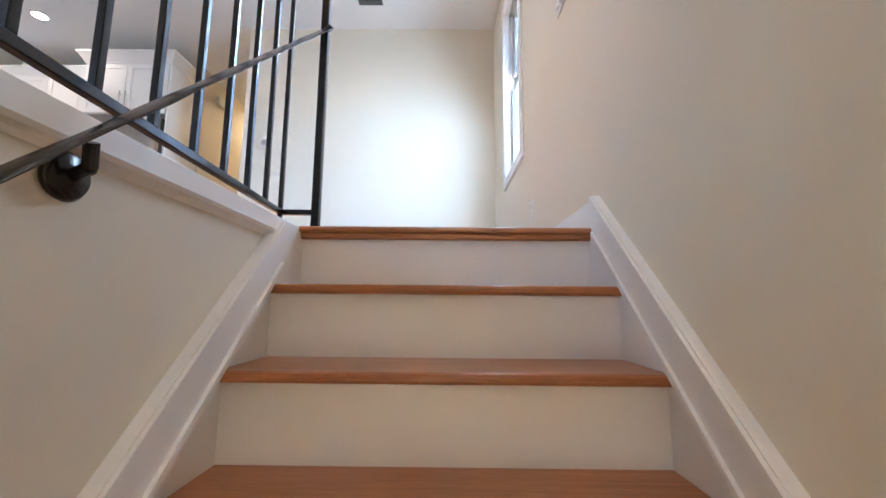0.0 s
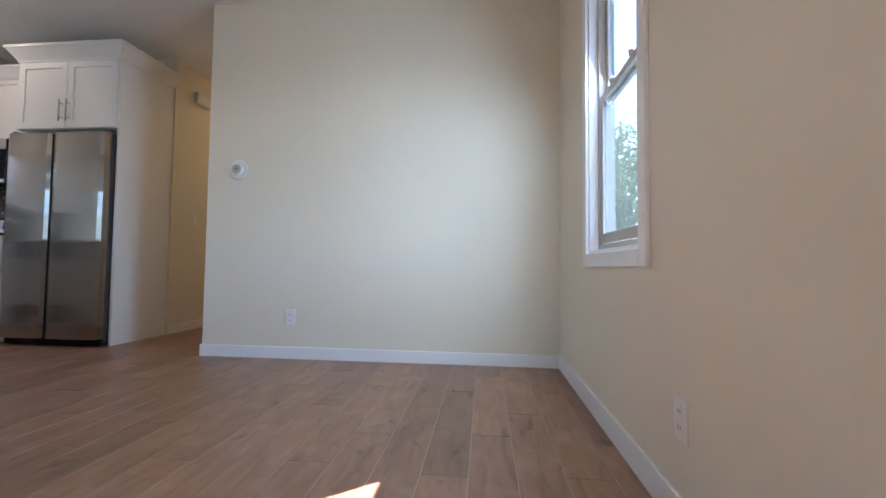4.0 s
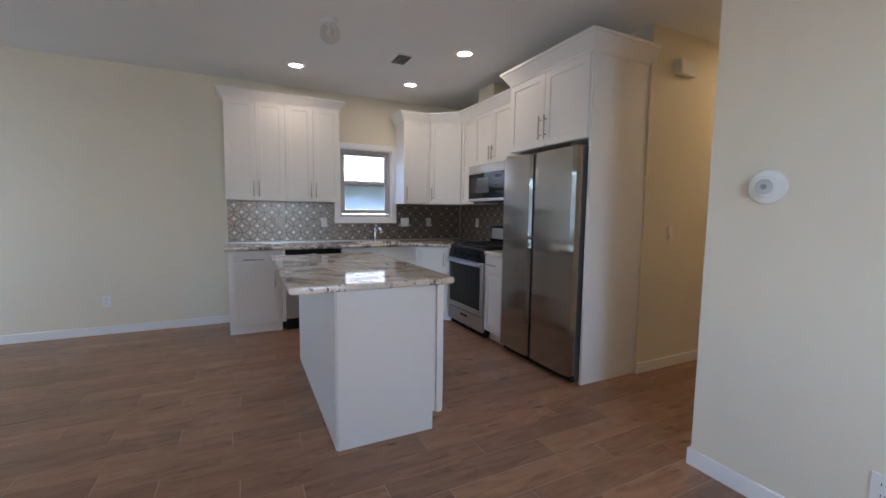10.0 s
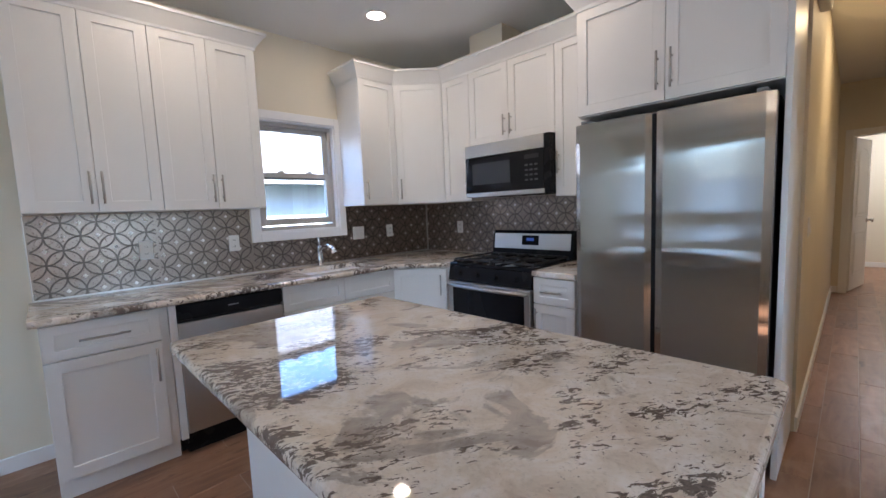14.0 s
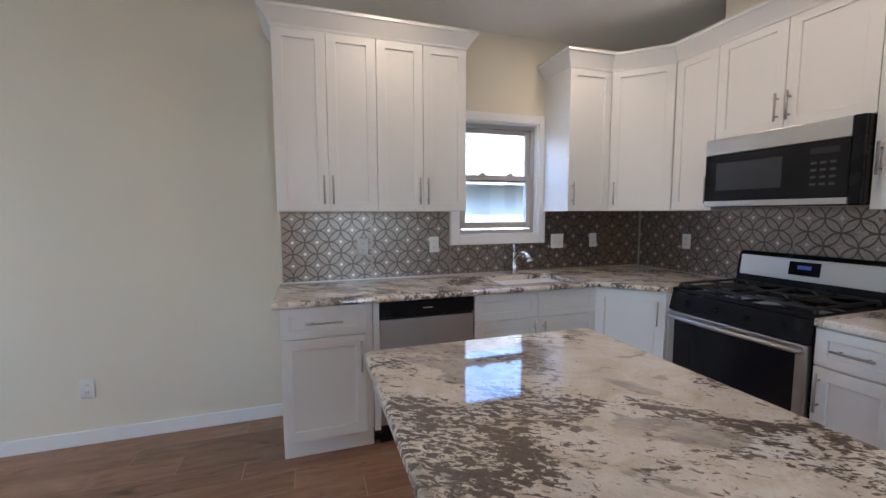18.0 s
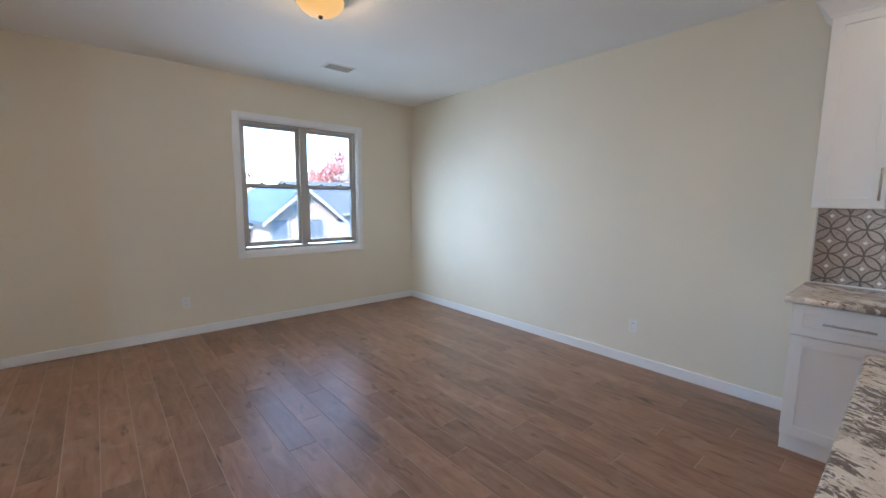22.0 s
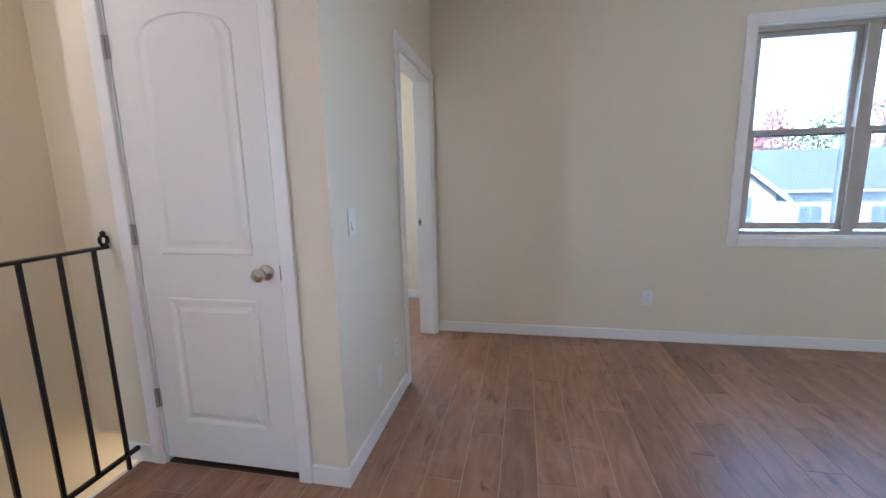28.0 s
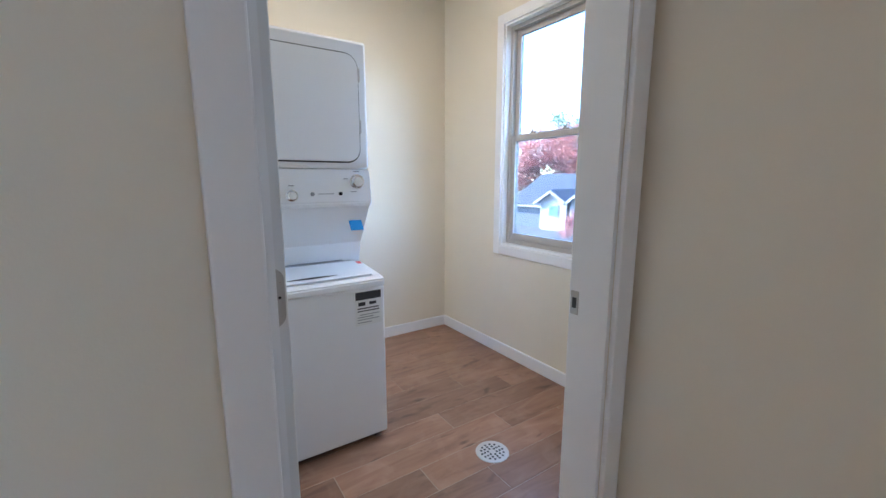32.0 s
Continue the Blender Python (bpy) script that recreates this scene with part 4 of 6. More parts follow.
base_unit(-2.205, -1.70, "white shaker base cabinet with one drawer and door", [("drawer_front", 0.0, 0.465, 0.70, 0.872, (0.235, 0.785, 0.20, True)), ("door", 0.0, 0.465, 0.105, 0.695, (0.435, 0.575, 0.18, False))])
base_unit(-1.065, -0.145, "white shaker sink cabinet with two doors below", [("false_front", 0.0, 0.46, 0.70, 0.872, None), ("false_front", 0.46, 0.92, 0.70, 0.872, None), ("door", 0.0, 0.46, 0.105, 0.695, (0.425, 0.58, 0.18, False)), ("door", 0.46, 0.92, 0.105, 0.695, (0.495, 0.58, 0.18, False))])
# diagonal corner unit
cc = thing("base_cabinet", -6.25, 0.35, 0.0, "white diagonal corner base cabinet with one door", "cabinet", "base cabinets")
CX, CY = -5.675, FB
bm = B()
prism(bm, [(XL + 0.003, -0.143), (FW, -0.143), (CX, CY), (CX, YK - 0.003), (XL + 0.003, YK - 0.003)], "z", 0.0, 0.878)
part("body", bm, CAB, cc)
dlen = math.hypot(CX - FW, CY + 0.143)
dm = Matrix.Translation((FW, -0.143, 0)) @ Matrix.Rotation(math.atan2(CY + 0.143, CX - FW), 4, 'Z')
shaker("door", cc, dm, 0.012, dlen - 0.03, 0.105, 0.872, (dlen - 0.075, 0.74, 0.16, False))
# narrow unit between range and fridge
nb = thing("base_cabinet", -4.745, 0.45, 0.0, "narrow white shaker base cabinet beside the fridge", "cabinet", "base cabinets")
part("body", boxes((-4.893, -4.597, FB, YK - 0.003, 0.10, 0.878)), CAB, nb)
part("toe_board", boxes((-4.893, -4.597, FB + 0.06, YK - 0.003, 0.0, 0.0995)), CAB, nb)
shaker("drawer_front", nb, MS(-4.893), 0.0, 0.296, 0.70, 0.872, (0.148, 0.785, 0.15, True))
shaker("door", nb, MS(-4.893), 0.0, 0.296, 0.105, 0.695, (0.03, 0.58, 0.18, False))

# wall cabinets
UZ0, UZ1, UD = 1.40, 2.455, 0.325
UF = XL + UD


def upper_unit(y0, y1, label, fronts, z1=UZ1):
    c = thing("wall_cabinet", UF - UD / 2, (y0 + y1) / 2, UZ0, label, "cabinet", "wall cabinets")
    part("body", boxes((XL + 0.002, UF, y0 + 0.0005, y1 - 0.0005, UZ0, z1)), CAB, c)
    for a, b, hd in fronts:
        shaker("door", c, Matrix.Translation((UF, y0, 0)) @ Matrix.Rotation(radians(90), 4, 'Z'), a, b, UZ0, z1, hd)
    return c


HZ = UZ0 + 0.13
for y0 in (-2.21, -1.618):
    c = upper_unit(y0, y0 + 0.592, "white shaker wall cabinet with two tall doors", [(0.0, 0.296, (0.27, HZ, 0.17, False)), (0.296, 0.592, (0.322, HZ, 0.17, False))])
bm = B()
crown(bm, [(XL + 0.002, -1.026), (UF + 0.019, -1.026), (UF + 0.019, -2.21), (XL + 0.002, -2.21)][::-1], UZ1 - 0.012, 2.545, 0.066)
solid("crown_moulding", bm, CAB, "white crown moulding along wall cabinet tops", "crown moulding")
UR = 2.435
upper_unit(-0.225, 0.135, "narrow white shaker wall cabinet beside the window", [(0.0, 0.36, (0.03, HZ, 0.17, False))], UR)
UB = YK - UD
ca = thing("wall_cabinet", -6.35, 0.5, UZ0, "white diagonal corner wall cabinet with one door", "cabinet", "wall cabinets")
P0, P1 = Vector((UF, 0.1355, 0)), Vector((-5.985, UB, 0))
bm = B()
prism(bm, [(XL + 0.002, P0.y), (P0.x, P0.y), (P1.x, P1.y), (P1.x, YK - 0.002), (XL + 0.002, YK - 0.002)], "z", UZ0, UR)
part("body", bm, CAB, ca)
dd = (P1 - P0)
shaker("door", ca, Matrix.Translation(P0) @ Matrix.Rotation(math.atan2(dd.y, dd.x), 4, 'Z'), 0.016, dd.length - 0.016, UZ0, UR, (0.05, HZ, 0.17, False))


def back_upper(x0, x1, z0, label, fronts):
    c = thing("wall_cabinet", (x0 + x1) / 2, UB + UD / 2, z0, label, "cabinet", "wall cabinets")
    part("body", boxes((x0 + 0.0005, x1 - 0.0005, UB, YK - 0.002, z0, UR)), CAB, c)
    for a, b, hd in fronts:
        shaker("door", c, MS(x0, UB), a, b, z0, UR, hd)


back_upper(-5.984, -5.675, UZ0, "white shaker wall cabinet with one door", [(0.0, 0.309, (0.28, HZ, 0.17, False))])
back_upper(-5.675, -4.895, 1.838, "short white shaker cabinet over the microwave", [(0.0, 0.39, (0.36, 1.838 + 0.12, 0.15, False)), (0.39, 0.78, (0.42, 1.838 + 0.12, 0.15, False))])
back_upper(-4.895, -4.601, UZ0, "narrow white shaker wall cabinet by the fridge", [(0.0, 0.294, (0.03, HZ + 0.1, 0.15, False))])
bm = B()
crown(bm, [(XL + 0.002, -0.225), (UF + 0.019, -0.225), (UF + 0.019, 0.128), (P1.x + 0.006, UB - 0.019), (-4.601, UB - 0.019)], UR - 0.012, 2.535, 0.07)
solid("crown_moulding", bm, CAB, "white crown moulding turning the kitchen corner", "crown moulding")

# fridge surround
fs = thing("fridge_cabinet", -4.12, 0.5, 0.0, "white cabinet over the fridge with a tall side panel", "cabinet")
PF = 0.20
part("side_panel", boxes((-3.650, -3.626, PF, YK + 0.02, 0.0, 2.445), bev=0.0015), CAB, fs, "tall white side panel")
part("side_panel", boxes((-4.600, -4.584, PF + 0.1, YK - 0.003, 0.0, 1.845)), CAB, fs)
part("body", boxes((-4.600, -3.651, PF, YK - 0.003, 1.845, 2.445)), CAB, fs)
shaker("door", fs, MS(-4.600, PF), 0.0, 0.475, 1.848, 2.44, (0.442, 1.848 + 0.15, 0.19, False))
shaker("door", fs, MS(-4.600, PF), 0.475, 0.952, 1.848, 2.44, (0.508, 1.848 + 0.15, 0.19, False))
bm = B()
crown(bm, [(-4.600, YK - 0.003), (-4.600, PF - 0.019), (-3.626, PF - 0.019), (-3.626, YK + 0.02)], 2.435, 2.565, 0.075)
part("crown_moulding", bm, CAB, fs)

# worktops


def slab_outline(bm, pts, z0, z1, bev=0.010, rounds=None):
    prism(bm, pts, "z", z0, z1)
    if bev:
        es = [e for e in bm.edges if abs(e.verts[0].co.z - e.verts[1].co.z) < 1e-6]
        bmesh.ops.bevel(bm, geom=es, offset=bev, segments=3, profile=0.5, affect='EDGES')


WZ0, WZ1 = 0.8785, 0.915
CF = FW + 0.045
bm = B()
SK = (-6.46, -6.10, -0.83, -0.27)
for r in ((XL + 0.002, CF, -2.235, SK[2]), (XL + 0.002, SK[0], SK[2], SK[3]), (SK[1], CF, SK[2], SK[3])):
    box(bm, *r, WZ0, WZ1)
prism(bm, [(XL + 0.002, SK[3]), (CF, SK[3]), (CF, -0.165), (CX - 0.002, CY - 0.035), (CX - 0.002, YK - 0.002), (XL + 0.002, YK - 0.002)], "z", WZ0, WZ1)
for a, b in (((CF, -2.235), (CF, -0.165)), ((CF, -0.165), (CX - 0.002, CY - 0.035))):
    tube(bm, (*a, (WZ0 + WZ1) / 2), (*b, (WZ0 + WZ1) / 2), (WZ1 - WZ0) / 2 - 0.0005, 16)
solid("worktop", bm, GRANITE, "polished cream and brown granite worktop, L-shaped", "worktop")
bm = B()
box(bm, -4.894, -4.590, CY - 0.035, YK - 0.002, WZ0, WZ1, bev=0.006)
solid("worktop", bm, GRANITE, "short granite worktop beside the fridge", "worktop")

# island
isl = thing("island", -4.33, -1.32, 0.0, "white kitchen island with plain panels", "kitchen island")
IX0, IX1, IY0, IY1 = -5.085, -3.556, -1.63, -1.0
part("body", boxes((IX0, IX1, IY0, IY1 - 0.02, 0.10, 0.8775)), CAB, isl)
part("plinth", boxes((IX0 + 0.004, IX1 - 0.004, IY0 + 0.004, IY1 - 0.075, 0.0, 0.0995)), CAB, isl)
part("end_panel", boxes((IX1 + 0.0005, IX1 + 0.012, IY0 - 0.004, IY1 - 0.075, 0.0, 0.8775), bev=0.001), CAB, isl)
part("back_panel", boxes((IX0, IX1, IY0 - 0.012, IY0 - 0.0005, 0.0, 0.8775), bev=0.001), CAB, isl)
part("corner_post", boxes((IX1 + 0.0125, IX1 + 0.018, IY1 - 0.055, IY1 - 0.016, 0.10, 0.8775), bev=0.001), CAB, isl)
w = (IX1 - IX0) / 3
for i in range(3):
    mi = Matrix.Translation((IX1 - 0.002 - i * w, IY1 - 0.02, 0)) @ Matrix.Rotation(radians(180), 4, 'Z')
    shaker("drawer_front", isl, mi, 0.0, w, 0.70, 0.872, (w / 2, 0.785, 0.2, True))
    shaker("door", isl, mi, 0.0, w, 0.105, 0.695, (w - 0.04, 0.58, 0.18, False))
bm = B()
slab_outline(bm, rounded_rect(-5.105, -3.505, -1.868, -0.945, 0.035), 0.878, 0.916, 0.012)
solid("island_worktop", bm, GRANITE, "polished granite island worktop with rounded corners", "worktop")

# ---- stamped tin backsplash ----


def tin_sheet(u0, u1, z0, z1, place, holes=()):
    """A stamped sheet: overlapping rings on a diagonal lattice, with a raised diamond in each ring. place(u, z, d) gives the world place."""
    bm = B()

    def quad(a, b, c, d):
        bm.faces.new([bm.verts.new(place(*p)) for p in (a, b, c, d)])
    quad((u0, z0, 0.0015), (u1, z0, 0.0015), (u1, z1, 0.0015), (u0, z1, 0.0015))
    s = 0.1124 / math.sqrt(2)
    R, seg = s, 28
    i0, i1 = int((u0 - R) / s) - 1, int((u1 + R) / s) + 1
    j0, j1 = int((z0 - R) / s) - 1, int((z1 + R) / s) + 1
    for i in range(i0, i1 + 1):
        for j in range(j0, j1 + 1):
            if (i + j) % 2:
                continue
            cu, cz = i * s, j * s
            for k in range(seg):
                a0, a1 = math.tau * k / seg, math.tau * (k + 1) / seg
                am = (a0 + a1) / 2
                mu, mz = cu + R * math.cos(am), cz + R * math.sin(am)
                if not (u0 + 0.004 < mu < u1 - 0.004 and z0 + 0.004 < mz < z1 - 0.004):
                    continue
                prof = ((-0.0042, 0.0016), (-0.0018, 0.0038), (0.0018, 0.0038), (0.0042, 0.0016))
                ra = [bm.verts.new(place(cu + (R + o) * math.cos(a0), cz + (R + o) * math.sin(a0), d)) for o, d in prof]
                rb = [bm.verts.new(place(cu + (R + o) * math.cos(a1), cz + (R + o) * math.sin(a1), d)) for o, d in prof]
                for q in range(3):
                    bm.faces.new((ra[q], ra[q + 1], rb[q + 1], rb[q])).material_index = 1
            if u0 + 0.012 < cu < u1 - 0.012 and z0 + 0.012 < cz < z1 - 0.012:
                h = 0.0125
                top = bm.verts.new(place(cu, cz, 0.0075))
                ring = [bm.verts.new(place(cu + h * a, cz + h * b, 0.0016)) for a, b in ((1, 0), (0, 1), (-1, 0), (0, -1))]
                for q in range(4):
                    bm.faces.new((ring[q], ring[(q + 1) % 4], top)).material_index = 2
    bmesh.ops.recalc_face_normals(bm, faces=bm.faces)
    return bm


SIDE = lambda u, z, d: (XL + d, u, z)
BACK = lambda u, z, d: (u, YK - d, z)
splash = thing("backsplash", -6.5, 0.5, 0.916, "stamped pewter tin backsplash with overlapping ring pattern", "backsplash")
for u0, u1, z0, z1, pl in ((-2.215, -1.612, 0.917, 1.398, SIDE), (-1.612, -1.025, 0.917, 1.398, SIDE), (-1.025, -0.201, 0.917, 1.143, SIDE), (-0.201, 0.391, 0.917, 1.398, SIDE), (0.391, YK - 0.008, 0.917, 1.398, SIDE),
                           (XL + 0.008, -6.009, 0.917, 1.398, BACK), (-6.009, -5.399, 0.917, 1.42, BACK), (-5.399, -4.879, 0.917, 1.42, BACK), (-4.879, -4.602, 0.917, 1.398, BACK)):
    sheet = part("tin_sheet", tin_sheet(u0, u1, z0, z1, pl), PEWTER, splash)
    for m_ in (ANTIQUE, STUDM):
        sheet.data.materials.append(m_)
part("corner_strip", boxes((XL + 0.008, XL + 0.020, YK - 0.020, YK - 0.008, 0.917, 1.398), bev=0.002), STEELV, splash, "pale metal corner strip")
part("end_strip", boxes((XL + 0.001, XL + 0.009, -2.222, -2.2155, 0.917, 1.398)), STEELV, splash)
part("bottom_strip", boxes((XL + 0.0055, XL + 0.011, -2.215, YK - 0.021, 0.9155, 0.925), bev=0.001), STEELV, splash)

# ---- outlets, switches, thermostat ----


def cover(name, place, out, right, label, kind, group, w=0.072, h=0.116):
    """A wall plate: out is its outward way, right its rightward way."""
    out, right = Vector(out), Vector(right)
    up = Vector((0, 0, 1))
    m = Matrix.Translation(place) @ Matrix((right, -out, up)).transposed().to_4x4()
    th = thing(name, *place, label, "wall plate", group)
    bm = B()
    box(bm, -w / 2, w / 2, -0.006, 0, -h / 2, h / 2, bev=0.002)
    bm.transform(m)
    part("plate", bm, PLASTIC, th)
    n_ = max(1, round(w / 0.075))
    for k in range(n_):
        ox = (k - (n_ - 1) / 2) * 0.046
        if kind == "outlet":
            for dz in (-0.022, 0.022):
                bm = B()
                box(bm, ox - 0.017, ox + 0.017, -0.0078, -0.0062, dz - 0.014, dz + 0.014, bev=0.0015)
                bm.transform(m)
                soc = part("socket", bm, PLASTIC, th)
                for sx in (-0.006, 0.006):
                    bm = B()
                    box(bm, ox + sx - 0.0012, ox + sx + 0.0012, -0.0083, -0.0079, dz - 0.005, dz + 0.006)
                    bm.transform(m)
                    part("slot", bm, DARK, soc)
        elif kind == "rocker":
            bm = B()
            prism(bm, [(-0.0062, -0.034), (-0.0062, 0.034), (-0.0066, 0.034), (-0.0082, 0.001), (-0.0105, 0.0), (-0.0155, -0.032), (-0.0140, -0.034)], "x", ox - 0.0165, ox + 0.0165)
            bm.transform(m)
            part("rocker", bm, PLASTIC, th)
    return th


cover("outlet", (-1.965, 0, 0.305), (0, -1, 0), (1, 0, 0), "white duplex outlet low on the cream wall", "outlet", "outlets")
cover("outlet", (XL, -3.33, 0.345), (1, 0, 0), (0, 1, 0), "white duplex outlet low on the side wall", "outlet", "outlets")
cover("outlet", (-3.745, YF, 0.348), (0, 1, 0), (-1, 0, 0), "white duplex outlet low on the front wall", "outlet", "outlets")
cover("outlet", (-2.06, -5.47, 0.335), (-1, 0, 0), (0, -1, 0), "white duplex outlet low by the laundry doorway", "outlet", "outlets")
cover("blank_plate", (-2.06, -5.17, 0.30), (-1, 0, 0), (0, -1, 0), "white blank plate low on the closet wall", "blank", "switches")
cover("outlet", (0, -1.75, 0.30), (-1, 0, 0), (0, -1, 0), "white duplex outlet low by the stair window", "outlet", "outlets")
cover("light_switch", (-2.06, -4.94, 1.122), (-1, 0, 0), (0, -1, 0), "white rocker light switch on the closet wall", "rocker", "switches")
cover("light_switch", (0, -2.45, 1.09), (-1, 0, 0), (0, -1, 0), "white double switch plate above the stairs", "rocker", "switches", 0.118)
cover("light_switch", (XH, 1.11, 1.145), (1, 0, 0), (0, 1, 0), "white rocker switch on the hallway wall", "rocker", "switches")
for y, wd, k in ((-1.68, 0.072, "outlet"), (-1.152, 0.072, "outlet"), (-0.085, 0.118, "rocker"), (0.27, 0.072, "outlet")):
    cover("outlet" if k == "outlet" else "light_switch", (XL + 0.0075, y, 1.155), (1, 0, 0), (0, 1, 0), "white outlet plate on the tin backsplash" if k == "outlet" else "white double switch plate on the tin backsplash", k, "backsplash plates", wd)
cover("outlet", (-6.13, YK - 0.0075, 1.16), (0, -1, 0), (1, 0, 0), "white outlet plate near the backsplash corner", "outlet", "backsplash plates")

th = thing("thermostat", -2.41, 0, 1.42, "round white thermostat on a round wall plate", "thermostat")
tm = Matrix.Translation((-2.41, 0, 1.42)) @ Matrix.Rotation(radians(90), 4, 'X')
bm = B()
lathe(bm, [(0.0, 0.0), (0.074, 0.0), (0.075, 0.004), (0.071, 0.007), (0.0, 0.007)], 40, tm)
part("wall_plate", bm, PLASTIC, th, smooth=False)
bm = B()
lathe(bm, [(0.044, 0.0072), (0.046, 0.012), (0.046, 0.030), (0.043, 0.034), (0.0, 0.036)], 40, tm)
part("dial", bm, PLASTIC, th, smooth=False)
bm = B()
lathe(bm, [(0.034, 0.0362), (0.032, 0.0375), (0.0, 0.0378)], 32, tm)
part("bezel", bm, NICKEL, th, "silver dial face")
bm = B()
lathe(bm, [(0.012, 0.038), (0.011, 0.0395), (0.0, 0.0397)], 24, tm)
part("display", bm, GASKET, th, "small grey round display")

bm = B()
box(bm, XH, XH + 0.055, 1.03, 1.25, 2.40, 2.52, bev=0.010)
box(bm, XH + 0.055, XH + 0.058, 1.05, 1.23, 2.415, 2.505, bev=0.001)
solid("door_chime", bm, PLASTIC, "white box door chime high on the hallway wall", "door chime")

# ---- sink and faucet ----
sink = thing("sink", -6.28, -0.55, 0.72, "undermount stainless steel sink basin", "sink")
bm = B()
box(bm, SK[0] - 0.01, SK[1] + 0.01, SK[2] - 0.01, SK[3] + 0.01, 0.700, 0.703)
for r in ((SK[0] - 0.01, SK[0], SK[2] - 0.01, SK[3] + 0.01), (SK[1], SK[1] + 0.01, SK[2] - 0.01, SK[3] + 0.01), (SK[0], SK[1], SK[2] - 0.01, SK[2]), (SK[0], SK[1], SK[3], SK[3] + 0.01)):
    box(bm, *r, 0.703, 0.878)
part("basin", bm, SINKM, sink)
bm = B()
lathe(bm, [(0.0, 0.004), (0.035, 0.004), (0.043, 0.001), (0.0435, 0.0)], 24, Matrix.Translation((-6.28, -0.55, 0.703)))
part("drain", bm, CHROME, sink)
fa = thing("faucet", -6.53, -0.52, 0.915, "chrome pull-out kitchen faucet behind the sink", "faucet")
fm = Matrix.Translation((-6.53, -0.52, 0.915))
bm = B()
lathe(bm, [(0.0, 0.0), (0.030, 0.0), (0.030, 0.008), (0.024, 0.014), (0.021, 0.02), (0.020, 0.13), (0.022, 0.15), (0.018, 0.165), (0.0, 0.168)], 24, fm)
part("body", bm, CHROME, fa, smooth=True)
bm = B()
pts = [Vector((-6.53, -0.52, 1.03)), Vector((-6.47, -0.515, 1.075)), Vector((-6.41, -0.51, 1.085)), Vector((-6.35, -0.505, 1.07))]
sweep(bm, pts, 0.0155, 16)
tube(bm, pts[-1], pts[-1] + Vector((0.03, 0.0, -0.035)), 0.019, 16, 0.022)
part("spout", bm, CHROME, fa, smooth=True)
bm = B()
tube(bm, (-6.53, -0.52, 1.075), (-6.545, -0.52, 1.15), 0.009, 12, 0.006)
part("lever", bm, CHROME, fa, smooth=True)

# ---- dishwasher ----
dw = thing("dishwasher", -6.3, -1.38, 0.0, "stainless dishwasher with a black control strip", "dishwasher")
y0, y1 = -1.697, -1.068
part("body", boxes((XL + 0.05, FW - 0.02, y0, y1, 0.02, 0.876)), BLACKP, dw)
bm = B()
box(bm, FW - 0.019, FW + 0.026, y0 + 0.035, y1 - 0.003, 0.125, 0.765, bev=0.006)
part("door", bm, STEELR, dw, "brushed stainless door")
bm = B()
box(bm, FW - 0.019, FW + 0.030, y0 + 0.035, y1 - 0.003, 0.782, 0.872, bev=0.008)
cp = part("control_panel", bm, BLACKP, dw, "glossy black control strip")
part("badge", boxes((FW + 0.0302, FW + 0.0308, -1.40, -1.34, 0.822, 0.829)), GREYINK, cp)
part("handle_recess", boxes((FW - 0.018, FW + 0.012, y0 + 0.04, y1 - 0.01, 0.7655, 0.7815)), DARK, dw)
part("toe_plate", boxes((FW - 0.06, FW - 0.015, y0 + 0.035, y1 - 0.003, 0.0, 0.12)), BLACKP, dw, "black toe plate")
part("filler", boxes((FW - 0.018, FW + 0.018, y0 + 0.0, y0 + 0.034, 0.10, 0.876)), CAB, dw, "white filler strip")

# ---- range ----
rg = thing("range", -5.285, 0.43, 0.0, "freestanding stainless and black gas range", "range")
x0, x1 = -5.663, -4.903
RF = 0.105
part("body", boxes((x0, x1, RF + 0.045, YK - 0.03, 0.03, 0.895), bev=0.003), BLACKP, rg, "black enamel sides")
bm = B()
box(bm, x0 - 0.002, x1 + 0.002, RF + 0.03, YK - 0.09, 0.896, 0.922, bev=0.006)
part("cooktop", bm, BLACKG, rg, "black enamel cooktop")
bm = B()
prism(bm, [(RF + 0.005, 0.785), (RF + 0.045, 0.785), (RF + 0.045, 0.895), (RF + 0.03, 0.895)], "x", x0, x1)
cp = part("control_panel", bm, BLACKP, rg, "black sloped front panel")
for k in range(4):
    kx = x0 + 0.12 + k * 0.173
    bm = B()
    lathe(bm, [(0.0, 0.0), (0.021, 0.0), (0.021, 0.006), (0.017, 0.010), (0.015, 0.026), (0.0, 0.027)], 20, Matrix.Translation((kx, RF + 0.016, 0.842)) @ Matrix.Rotation(radians(76), 4, 'X'))
    part("burner_knob", bm, BLACKP, cp, smooth=False)
bm = B()
box(bm, x0 + 0.004, x1 - 0.004, RF, RF + 0.043, 0.225, 0.778, bev=0.006)
od = part("oven_door", bm, STEELR, rg, "stainless oven door")
part("door_glass", boxes((x0 + 0.05, x1 - 0.05, RF - 0.002, RF + 0.002, 0.285, 0.748), bev=0.001), BLACKG, od, "black oven glass")
bm = B()
hp = [Vector((x0 + 0.03 + (x1 - x0 - 0.06) * i / 12, RF - 0.028 - 0.018 * math.sin(math.pi * i / 12), 0.752)) for i in range(13)]
sweep(bm, [hp[0] + Vector((0, 0.032, 0))] + hp + [hp[-1] + Vector((0, 0.032, 0))], 0.0125, 12)
part("door_handle", bm, STEELR, od, "curved stainless handle", smooth=True)
bm = B()
box(bm, x0 + 0.004, x1 - 0.004, RF + 0.004, RF + 0.043, 0.062, 0.215, bev=0.006)
